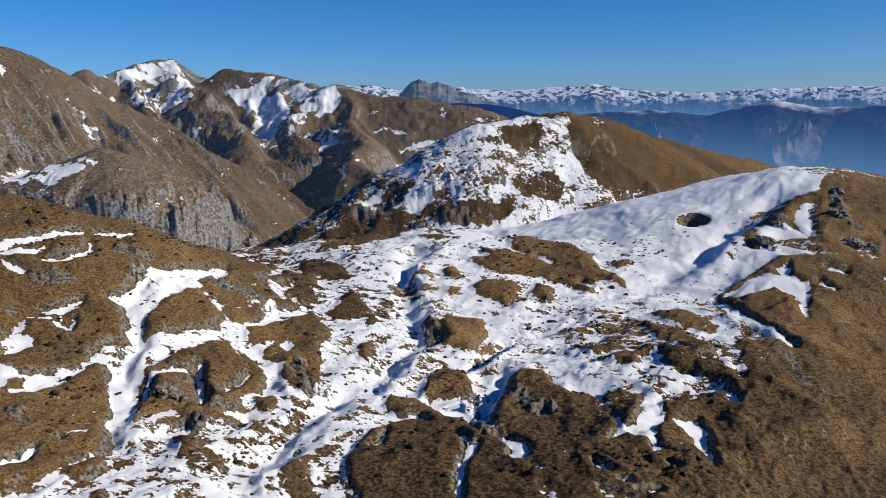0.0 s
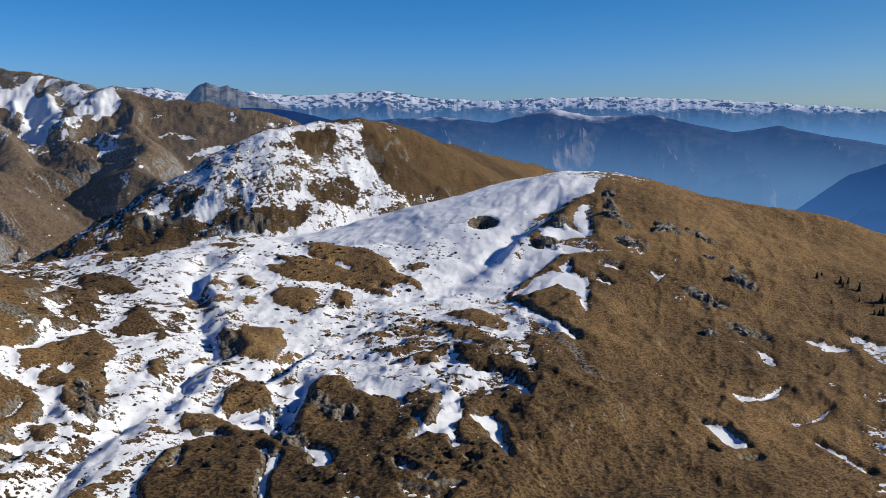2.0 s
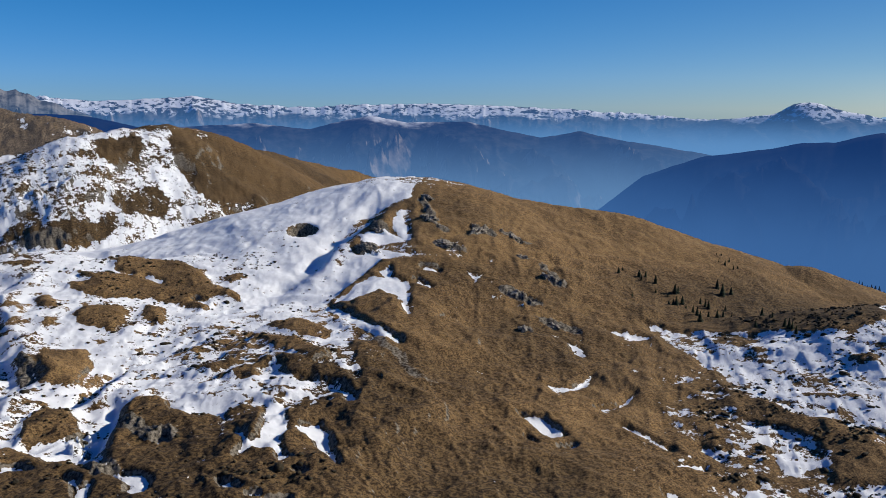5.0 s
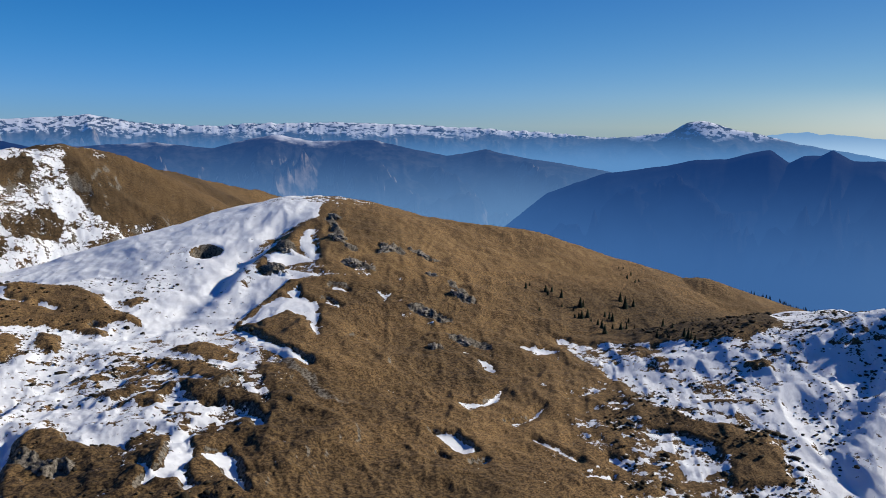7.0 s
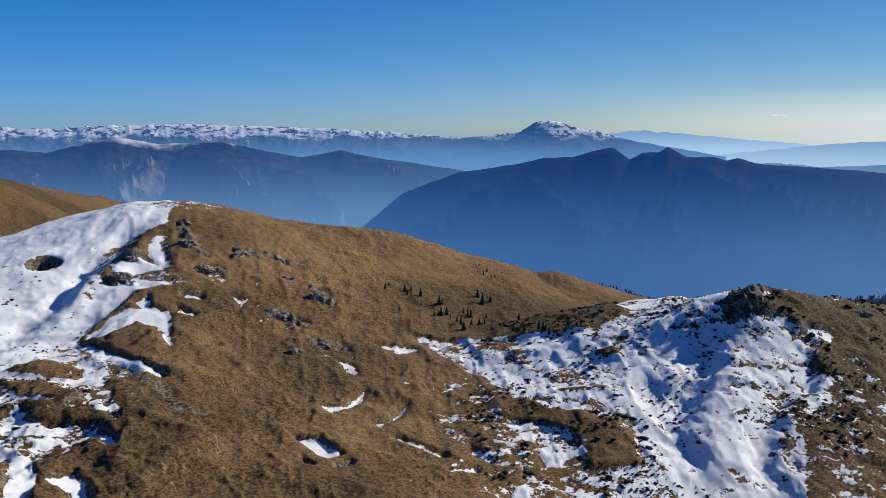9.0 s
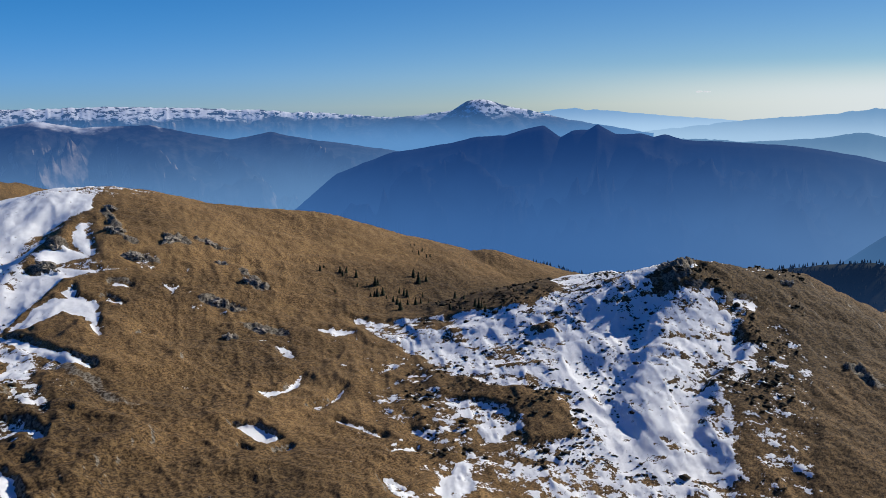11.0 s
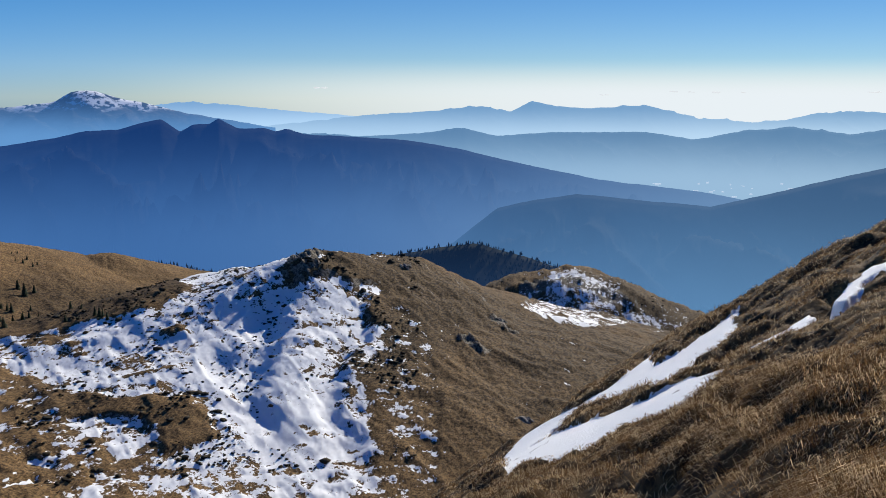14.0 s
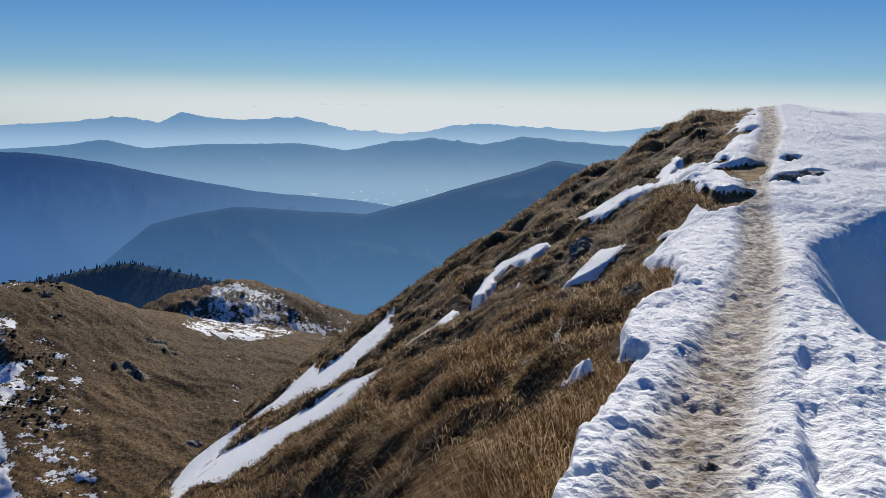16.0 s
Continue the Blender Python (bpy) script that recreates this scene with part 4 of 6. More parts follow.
cover_patch(-0.95, (166.0, 153.5), (169.2, 146.3), (165.1, 138.7), (171.1, 127.5), (169.5, 111.8), (159.8, 102.0), (151.2, 110.3), (162.3, 120.6), (161.0, 135.1), (158.8, 148.6))
cover_patch(0.1, (299.4, 58.3), (514.8, 67.3), (499.8, 42.2), (482.7, 23.5), (478.1, 9.7), (320.8, 26.6), (288.8, 40.4), (294.7, 51.9))
cover_patch(0.35, (315.6, 55.7), (510.3, 79.4), (501.1, 67.2), (308.0, 47.6))
cover_patch(0.9, (301.2, 44.3), (333.8, 32.4), (345.4, 33.6), (303.8, 44.7))
# end of the banks


def inside(x, y, outline):
    """Metres to the edge of an outline, above 0 within it."""
    near, odd = np.full(x.shape, 1e6), np.zeros(x.shape, bool)
    for (ax, ay), (bx, by) in zip(outline, np.roll(outline, -1, 0)):
        ux, uy = bx - ax, by - ay
        t = np.clip(((x - ax) * ux + (y - ay) * uy) / (ux * ux + uy * uy + 1e-9), 0, 1)
        near = np.minimum(near, (x - ax - t * ux) ** 2 + (y - ay - t * uy) ** 2)
        if by != ay:
            odd ^= ((ay > y) != (by > y)) & (x < ax + (y - ay) * ux / uy)
    return np.where(odd, 1, -1) * np.sqrt(near)


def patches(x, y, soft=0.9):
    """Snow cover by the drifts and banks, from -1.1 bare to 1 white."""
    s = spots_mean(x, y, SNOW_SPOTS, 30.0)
    r = np.hypot(x, y)
    for value, outline in PATCHES:
        m = within(x, y, outline, 3)
        if m.any():
            blur = soft * np.clip(r[m] / 250, 0.6, 2.0)
            k = ramp(inside(x[m], y[m], outline), -blur, blur)
            s[m] += (value - s[m]) * k
    return s


NEAR_PATCHES = []


def near_patch(value, *outline):
    """Snow (1) or turf (-1) beside the summit path."""
    NEAR_PATCHES.append((value, np.array(outline)))


# drifts by the path, outlined to fit the camera's view
near_patch(1, (2.79, -0.88), (3.89, -1.33), (4.17, -1.53), (4.92, -1.95), (5.62, -2.37), (5.78, -2.35), (5.85, -2.25), (6.86, -2.61), (7.58, -2.94), (7.88, -3.51), (8.70, -3.89), (11.30, -4.51), (12.42, -5.02), (11.79, -5.19), (13.75, -5.59), (12.85, -5.63), (13.40, -6.19), (12.72, -6.15), (13.01, -6.65), (13.71, -7.44), (14.23, -8.52), (2.80, -1.91))
near_patch(1, (21.35, -6.19), (20.86, -6.72), (20.99, -7.20), (20.72, -7.55), (20.45, -8.03), (21.05, -8.56), (22.26, -9.41), (21.19, -9.13), (19.32, -8.29), (18.23, -8.49), (19.50, -9.63), (21.65, -11.44), (24.06, -14.67), (14.26, -8.87), (13.71, -7.44), (14.04, -7.15), (13.89, -6.71), (15.50, -7.05), (17.08, -7.37), (18.94, -7.47), (19.57, -7.15), (19.20, -6.35))
near_patch(-1.1, (16.77, -8.34), (17.33, -9.38), (16.67, -9.22), (15.17, -8.14), (15.26, -7.73))
near_patch(-1.1, (21.56, -10.83), (21.56, -11.39), (20.65, -10.63))
near_patch(-1.1, (20.59, -7.79), (20.60, -8.16), (19.42, -7.79))
near_patch(-1.1, (17.55, -8.19), (18.03, -8.73), (17.40, -8.51))
near_patch(1, (27.67, 6.21), (24.35, 4.42), (23.78, 3.15), (20.54, 1.55), (18.93, 0.35), (18.63, -0.44), (17.16, -1.22), (15.98, -0.95), (15.66, -0.25), (16.05, 0.42), (15.73, 1.07), (16.53, 1.94), (18.29, 3.00), (18.89, 3.70))
near_patch(1, (30.78, 4.48), (28.10, 3.09), (27.91, 2.00), (28.54, 1.61), (32.49, 0.79), (26.32, 0.41), (25.94, -0.32), (27.69, -1.29), (28.61, -2.11), (23.63, -1.73), (21.37, -0.98), (20.23, -0.24), (20.14, 0.35), (23.46, 1.40), (24.46, 2.32), (24.99, 3.59), (23.70, 4.21), (25.87, 5.43), (31.33, 5.65))
near_patch(1, (18.38, -1.59), (18.33, -2.22), (19.46, -2.89), (17.89, -2.87), (17.38, -2.48), (16.98, -2.08), (17.57, -1.71))
near_patch(1, (19.17, -3.18), (20.92, -3.95), (22.37, -4.60), (21.06, -4.86), (20.98, -5.43), (19.98, -5.37), (19.05, -4.69), (20.40, -4.51), (19.70, -4.02), (17.86, -3.30))
near_patch(1, (14.24, -4.14), (14.60, -4.60), (15.24, -5.21), (14.23, -5.31), (13.84, -4.92), (13.76, -4.55), (13.99, -4.22))
near_patch(1, (10.95, -3.20), (10.14, -3.11), (8.29, -2.56), (8.63, -2.55))
near_patch(1, (7.94, -2.22), (7.75, -2.38), (6.77, -2.09), (6.96, -2.04))
near_patch(1, (6.09, -1.87), (6.12, -1.99), (5.51, -2.00), (5.43, -1.87))
near_patch(1, (16.89, -3.78), (16.77, -3.99), (15.90, -3.69))
# end of drifts by the path

# turf and stones that show through the snow of the path
NEAR_BARE = [
    (0.16, [(13.84, -6.61), (14.01, -7.35)]),
    (0.30, [(16.64, -8.25), (17, -9.06)]),
    (0.14, [(14.88, -8.44), (15.78, -9.8)]),
    (0.10, [(17.43, -9.9), (17.58, -10.24)]),
]


def snow_field(x, y, hollow):
    """Above 0 the ground is snowed over."""
    r = np.hypot(x, y)
    bend = 1.35 * np.clip(r / 250, 0.5, 2)
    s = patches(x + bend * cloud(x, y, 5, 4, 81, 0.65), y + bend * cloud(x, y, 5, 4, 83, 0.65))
    s = s + 0.55 * cloud(x, y, 9, 4, 71, 0.7) + 0.35 * hollow + 0.5 * cloud(x, y, 2.6, 3, 77, 0.75)
    # small terraces, stretched across the line of sight to fit the camera's view
    s = s + 0.95 * cloud(np.arctan2(x, y) * 95, r * 1.1, 2.4, 4, 73, 0.65) * ramp(r, 100, 150) * np.where(s > 0.85, 0.75, 1.0)
    s = s - 3 * ramp(r, 545, 590) * (np.arctan2(x, y) > 0.5)
    # bare far wall of the sink hole
    hx, hy = 102.5, 333.1
    d = np.hypot(x - hx, y - hy)
    s = s - 4.0 * np.exp(-((d - 5.1) / 1.3) ** 2) * ramp((x - hx) * 0.62 + (y - hy) * 0.78, -3.0, 2.5)
    u, v = crest_frame(x, y)
    close = r < 95
    xs, ys, us, vs = x[close], y[close], u[close], v[close]
    jag = cloud(xs, ys, 0.9, 4, 87, 0.6)
    edge = np.interp(us, [-20, 0, 1.4, 2.9, 3.3, 17, 19.5, 24, 31, 40], [0.9, 0.85, 0.75, 0.7, -0.15, -0.15, 0.5, 0.9, 0.6, 0.6])
    n = np.clip((edge + 0.28 * jag - vs) * 1.6, -1, 1)
    far = 0.25 + r[close] / 30
    bx, by = xs + 0.22 * far * jag, ys + 0.22 * far * cloud(xs, ys, 0.9, 4, 89, 0.6)
    for value, outline in NEAR_PATCHES:
        m = within(bx, by, outline, 1)
        n[m] += (value - n[m]) * ramp(inside(bx[m], by[m], outline), -0.22 * far[m], 0.22 * far[m])
    n = n + 0.25 * cloud(xs, ys, 0.35, 3, 95, 0.6) * (1 - np.abs(n))
    for half, line in NEAR_BARE:
        n = n - 2.2 * band(xs + 0.2 * jag, ys + 0.15 * cloud(xs, ys, 0.7, 3, 93), line, half)
    n = np.maximum(n, -1)
    t = ramp(r[close], 70, 95)
    s[close] = n * (1 - t) + s[close] * t
    return s

# ---------------------------------------------------------------- ground sheet
def sheet(name, grids, material, smooth=True):
    """One mesh from grids of places, each (x, y, z) in rows and columns."""
    points, quads, start = [], [], 0
    for px, py, pz in grids:
        rows, cols = px.shape
        points.append(np.stack([px, py, pz], -1).astype(np.float32).ravel())
        i = np.arange(start, start + rows * cols).reshape(rows, cols)
        quads.append(np.stack([i[:-1, :-1], i[1:, :-1], i[1:, 1:], i[:-1, 1:]], -1).reshape(-1, 4))
        start += rows * cols
    quads = np.concatenate(quads)
    mesh = bpy.data.meshes.new(name)
    mesh.vertices.add(start)
    mesh.vertices.foreach_set("co", np.concatenate(points))
    mesh.loops.add(quads.size)
    mesh.loops.foreach_set("vertex_index", quads.ravel().astype(np.int32))
    mesh.polygons.add(len(quads))
    mesh.polygons.foreach_set("loop_start", (np.arange(len(quads)) * 4).astype(np.int32))
    mesh.polygons.foreach_set("loop_total", np.full(len(quads), 4, np.int32))
    mesh.update(calc_edges=True)
    mesh.polygons.foreach_set("use_smooth", np.full(len(quads), smooth))
    mesh.materials.append(material)
    return new(name, mesh)


def tint(ob, name, values):
    a = ob.data.attributes.new(name, "FLOAT", "POINT")
    a.data.foreach_set("value", values.astype(np.float32).ravel())


def relief(rr, bb, z):
    """Steepness of a polar sheet, and how far it faces the sun."""
    dr = np.gradient(z, axis=0) / np.gradient(rr, axis=0)
    db = np.gradient(z, axis=1) / (np.gradient(bb, axis=1) * rr)
    gx = dr * np.sin(bb) + db * np.cos(bb)
    gy = dr * np.cos(bb) - db * np.sin(bb)
    return np.hypot(dr, db), -(gx * math.sin(sb) + gy * math.cos(sb))


# dark heather, also standing in for shade on the knob and spur flanks
HEATH_SHADE_SPOTS = [(-57, 213, 0.5), (-92, 254, 0.8), (-101, 207, 0.8), (-78, 290, 0.7), (-132, 258, 0.8), (19, 219, 0.4), (56, 315, 0.4), (117, 383, 0.1), (40, 569, 0.7), (-29, 549, 1), (90, 223, 0.5), (41, 165, 0.7), (110, 191, 0.3), (215, 331, 0), (212, 212, 0.7), (205, 160, 0.8), (247, 143, 0.6), (204, 118, 0.6), (216, 105, 0.65), (187, 83, 0.7), (254, 92, 0.9), (291, 73, 0.8), (230, 70, 1), (507, 89, 1), (490, 17, 1), (246, 43, 1), (251, 67, 1), (59, 154, 0.8), (80, 172, 0.8), (108, 203, 0.7), (46, 143, 0.9)]


SCREE = [(86.4, 215), (88.4, 197.7), (89.8, 183.4)]


def cover(ob, s, rocky, heath_shade, track):
    c = ob.data.attributes.new("cover", "FLOAT_COLOR", "POINT")
    c.data.foreach_set("color", np.stack([np.clip(s * 0.5 + 0.5, 0, 1), np.clip(rocky, 0, 1), np.clip(heath_shade, 0, 1), np.ones_like(s)], -1).astype(np.float32).ravel())
    tint(ob, "trod", track)


def ground_ring(bearings, radii):
    rr, bb = np.meshgrid(radii, np.radians(bearings)[::-1], indexing="ij")
    x, y = rr * np.sin(bb), rr * np.cos(bb)
    shape = x.shape
    x, y = x.ravel(), y.ravel()
    z = rough_ground(x, y)
    steep, facing = relief(rr, bb, z.reshape(shape))
    steep, facing, r = steep.ravel(), facing.ravel(), rr.ravel()
    large = landform(x, y)[0]
    hollow = np.clip((large - z) / 2.2, -1, 1)
    s = snow_field(x, y, hollow)
    # the sunny and the steep faces melt first
    mid = ramp(r, 90, 130)
    s = s - mid * np.clip(facing, -0.6, 0.8) * 0.6 - mid * 0.5 * ramp(steep, 0.6, 1.1)
    deep = ramp(s, -0.1, 0.8)
    u, v = crest_frame(x, y)
    close = 1 - ramp(r, 40, 70)
    track = np.exp(-((v - 0.10 * np.sin(u * 0.45) - 0.02) / 0.27) ** 4) * (u > 0) * (u < 33) * close
    lumps = np.zeros(x.shape)
    m = (r < 42) & (v < 3)
    lx, ly = x[m] + 0.05 * cloud(x[m], y[m], 0.15, 2, 98), y[m] + 0.05 * cloud(x[m], y[m], 0.15, 2, 99)
    lumps[m] = cloud(lx, ly, 0.45, 3, 91, 0.6) * 0.035 - 0.022 * mounds(lx, ly, 0.24, 930) + 0.050 * mounds(lx, ly, 0.10, 950) + 0.018 * mounds(lx, ly, 0.05, 970) + cloud(lx, ly, 1.3, 2, 97) * 0.08
    bank = 1 - ramp(v, 1.2, 2.4)
    z = z + mid * ramp(s, 0.1, 0.6) * (0.30 * cloud(x, y, 9, 3, 421, 0.6) + 0.05 * cloud(x + 2 * cloud(x, y, 8, 2, 423), y, 2.1, 2, 425))
    z = z - 0.6 * ramp(s, -0.1, 0.45) * small_relief(x, y, ramp(r, 100, 150), ramp(r, 100, 150) * spots_mean(x, y, ROUGH_SPOTS, 26.0))
    lie = tussocks(x, y) + 0.20 + 0.002 * r
    z = z - (np.maximum(lie, 0) * ramp(s, -0.2, 0.4) + np.minimum(lie, 0) * ramp(s, 0.2, 0.9)) * ramp(v, 1.0, 2.5) * close
    z = z + deep * (close * (0.05 + bank * (0.09 + lumps - 0.09 * track)) + (1 - close) * 0.3)
    rocky = ramp(steep, 0.55, 1.1) * mid * 0.8 + 0.75 * rock_bands(x, y) + 0.55 * band(x + 2 * cloud(x, y, 6, 2, 105), y, SCREE, 2.2) + mid * 0.3 * (crags(x, y, 18, 3, 101) - 0.4)
    heath_shade = mid * np.clip(spots_mean(x, y, HEATH_SHADE_SPOTS, 26.0) + 0.8 * cloud(x, y, 40, 3, 103), 0, 1)
    # ground under the near grass is darkened as painted shade between tussocks
    heath_shade = np.maximum(heath_shade, 0.8 * close * ramp(v, 0.5, 1.0))
    return shape, x, y, z, s, rocky, heath_shade, track


def build_ground():
    near = ground_ring(np.concatenate([np.arange(60, 128.95, 0.11), np.linspace(129, 420, 118)]),
                       np.concatenate([[0.004, 0.3, 0.8, 1.5, 2.2], np.geomspace(3.0, 20, 390, endpoint=False), np.geomspace(20, 40, 130, endpoint=False), np.geomspace(40, 131, 32)]))
    far = ground_ring(np.concatenate([np.arange(-31, 110, 0.11), np.arange(110, 329.01, 3.0)]),
                      np.concatenate([np.geomspace(128, 420, 275, endpoint=False), np.geomspace(420, 900, 110, endpoint=False), np.geomspace(900, 4950, 24)]))
    grids = [[v.reshape(g[0]) for v in g[1:4]] for g in (near, far)]
    ob = sheet("ground", grids, ground_material())
    cover(ob, *[np.concatenate([near[k], far[k]]) for k in (4, 5, 6, 7)])
    return tagged(ob, "Dry brown alpine turf with patchy snow and rock", "ground", kind="structure")


ground = build_ground()

# ---------------------------------------------------------------- mountains in the distance
SLOPES = {}


def mountain_range(name, label, crest, distance, depth, foot, material, jag=0.0, spurs=0.25, step=0.12, seed=0, rows=27, size=0.0, soft=0.3):
    """A chain of mountains: crest as (bearing, height above eye in degrees), its distance, depth of the near slope and level of its foot."""
    cb, ce = [c[0] for c in crest], [c[1] for c in crest]
    b = np.arange(cb[0], cb[-1] + step, step)
    e = np.interp(b, cb, ce)
    k = np.exp(-0.5 * (np.arange(-9, 10) * step / soft) ** 2)
    e = np.convolve(np.pad(e, 9, mode="edge"), k / k.sum(), "valid")
    size = size or depth * 0.45
    arc = np.radians(b) * distance
    e = e + jag * (crags(arc, arc * 0.3, size * 0.9, 5, seed, 0.6) - 0.55) * (0.5 + ramp(wave(arc / size / 2.3, arc * 0, seed), -0.6, 0.6))
    e = e + 0.05 * cloud(arc, arc * 0.2, 60, 4, seed + 9, 0.7)
    top = distance * np.tan(np.radians(e)) + EYE
    v = np.concatenate([np.linspace(0, 1, rows), np.linspace(1.06, 1.5, 6)])
    vv, bb = np.meshgrid(v, b, indexing="ij")
    tt = np.tile(top, (len(v), 1))
    rr = distance - depth * (1 - np.minimum(vv, 1)) + depth * 0.7 * np.maximum(vv - 1, 0)
    ax, ay = np.radians(bb) * distance, rr
    sway = 1.1 * size * cloud(ax, ay, size * 1.6, 3, seed + 2)
    k = crags(ax + sway, ay * 0.9 - sway, size, 4, seed + 5, 0.5) - 0.5
    hill = np.where(vv <= 1, np.power(np.minimum(vv, 1), 0.85), 1 - (vv - 1) * 1.6)
    z = foot + (tt - foot) * hill
    body = np.clip(4 * vv * (1 - np.minimum(vv, 1)), 0, 1) ** 0.7 * (1 - ramp(vv, 0.72, 0.97))
    z = z + spurs * depth * k * body * np.clip((tt - foot) / 380, 0, 1)
    x, y = rr * np.sin(np.radians(bb)), rr * np.cos(np.radians(bb))
    ob = sheet(name, [(x[:, ::-1], y[:, ::-1], z[:, ::-1])], material)
    gr = np.gradient(z, axis=0) / np.maximum(np.gradient(rr, axis=0), 1e-6)
    gb = np.gradient(z, axis=1) / (np.gradient(np.radians(bb), axis=1) * rr)
    tint(ob, "lie", ramp(np.hypot(gr, gb), 0.3, 1.4)[:, ::-1])
    SLOPES[name] = (x[:rows], y[:rows], z[:rows])
    return tagged(ob, label, "mountain range", kind="structure")


# ---- the brown mountains beyond the gorge
LEFT_RIDGE = [(-812.5, 1078.2, 153.8), (-700, 1212.4, 100.4), (-644.3, 1242.9, 74.4), (-607.1, 1261.5, 44.5), (-575.3, 1298.2, 22.3), (-495.9, 1362.6, -38), (-399.7, 1393.8, -93.8), (-291.1, 1369.4, -144.7), (-214.6, 1282.2, -173.5)]
SNOW_PEAKS = [(-898.7, 1842.5, 42.9), (-836.1, 1904.6, 36.3), (-817.2, 1934.5, 66.7), (-807.9, 1960, 50.7), (-777.5, 2004.5, 60.8), (-716.2, 2080.1, 89.1), (-672.5, 2094.7, 94.5), (-607, 2062.5, 57.4), (-550.6, 2026.5, 42.5), (-506.3, 1986.5, 64.8), (-443.1, 1950.3, 52.4), (-362, 1916.1, 44.9), (-270.3, 1830.2, 23.9), (-222.5, 1786.2, 17)]
PEAK_SPURS = [
    [(-672.5, 2094.7, 92.2), (-517.3, 1828.2, 6.6), (-385.2, 1604.4, -69.2), (-307.7, 1447.7, -116.5)],
    [(-752.9, 2013.8, 63.8), (-650.9, 1838.2, 6.8), (-540.8, 1664.3, -48.9)],
    [(-506.3, 1986.5, 60.8), (-413, 1803.3, -19.4), (-334.9, 1646.3, -82.2)],
    [(-362, 1916.1, 40.8), (-292.3, 1674.7, -41.5), (-239.8, 1480.7, -104.9)],
    [(-222.5, 1786.2, 17), (-186.7, 1589.1, -44.7), (-134.1, 1343.3, -106.2), (-100.8, 1175.7, -140.7)],
    [(-588.9, 1292.1, 29.7), (-478.4, 1154.8, -30.5), (-392.2, 1049.1, -74.4)],
]
GRASS_RIDGE = [(-222.5, 1786.2, 15.7), (-143.4, 1744.1, -1.5), (-23.7, 1699.8, -11.9), (54.7, 1649.1, -25.6), (106, 1596.5, -48.9), (215.7, 1534.9, -86.7)]
CLIFF_SPUR = [(-541.6, 718.8, -94.6), (-425.3, 793.2, -77.2), (-382.5, 820.2, -63.3), (-343.4, 837.3, -49.2), (-331.3, 836.8, -59.8), (-263.2, 845, -89.9), (-204.9, 840.4, -119.3), (-169.5, 832.9, -130.1), (-141.5, 828, -152.7), (-108.3, 822.9, -184)]


def far_land(x, y):
    """Height of the mountains beyond the gorge, and the small relief on them."""
    rr = np.hypot(x, y)
    wx, wy = x + 40 * cloud(x, y, 160, 3, 201), y + 40 * cloud(x, y, 160, 3, 203)
    z = np.full(x.shape, -230.0) - 40 * ramp(rr, 1200, 1500)
    crest = np.full(x.shape, -1e4)
    for line, slope, width in ((LEFT_RIDGE, 0.62, 25), (SNOW_PEAKS, 0.72, 10), (GRASS_RIDGE, 0.55, 30)):
        z = higher(z, roof(x, y, line, slope, width, None, 5000), 30)
        crest = np.maximum(crest, roof(x, y, line, 1.0, 1, None, 5000))
    for line in PEAK_SPURS:
        z = higher(z, roof(wx, wy, line, 0.8, 8, None, 5000), 12)
    rough = ramp(z - crest, 5, 160)
    peaks = ramp(rr, 1500, 1750)
    dent = (crags(wx, wy, 190, 5, 211, 0.6) - 0.52) * (9 + 40 * peaks) + (crags(x, y, 48, 5, 217, 0.7) - 0.5) * (7 + 24 * peaks)
    # gullies that run slantwise down the near ridge
    across, along = 0.66 * x + 0.75 * y + 14 * cloud(x, y, 90, 3, 219), 0.75 * x - 0.66 * y
    dent = dent + (crags(across, along * 0.14, 46, 5, 223, 0.6) - 0.5) * (40 * ramp(cloud(x, y, 170, 2, 229), -0.25, 0.3) + 8)
    z = z + (0.15 + 0.85 * rough) * dent + (1 - rough) * (crags(x, y, 60, 4, 227, 0.7) - 0.5) * 10
    cliff = roof(x, y, CLIFF_SPUR, 0.50, 10, 0.5, 5000)
    lip = cliff + 16 * cloud(x, y, 70, 3, 221)
    step = 40 * (1 - ramp(lip, -112, -98)) + 26 * (1 - ramp(lip, -160, -150))
    face = ramp(-cliff, 62, 100)
    crack = crags(np.arctan2(x, y) * 830 + 5 * cloud(x, y, 30, 2, 231), cliff * 0.12, 17, 4, 233, 0.65) - 0.5
    cliff = cliff - step * face + 22 * crack * ramp(-cliff, 75, 110) + (crags(wx, wy, 42, 5, 225, 0.65) - 0.5) * 20 * ramp(-cliff, 50, 110)
    return higher(z, cliff, 8) + EYE, dent


FAR_PATCHES = []


def far_patch(value, *outline):
    FAR_PATCHES.append((value, np.array(outline)))


# far snow, outlined to fit the camera's view
far_patch(0.25, (-741, 2050), (-716, 2081), (-664, 2092), (-604, 2001), (-551, 1888), (-539, 1794), (-588, 1811), (-602, 1792), (-606, 1754), (-639, 1803), (-710, 1899), (-760, 1968))
far_patch(1, (-643, 1801), (-616, 1902), (-554, 1854), (-559, 1797), (-617, 1858), (-586, 1733))
far_patch(-0.4, (-719, 2015), (-661, 2009), (-613, 1903), (-671, 1944))
far_patch(1, (-765, 2003), (-731, 2043), (-712, 2055), (-717, 1958), (-760, 1968))
far_patch(1, (-670, 2043), (-624, 2015), (-560, 1891), (-596, 1918))
far_patch(0.5, (-795, 1886), (-779, 1893), (-758, 1881), (-517, 1238))
far_patch(0.5, (-509, 1268), (-517, 1332), (-730, 1882), (-749, 1869))
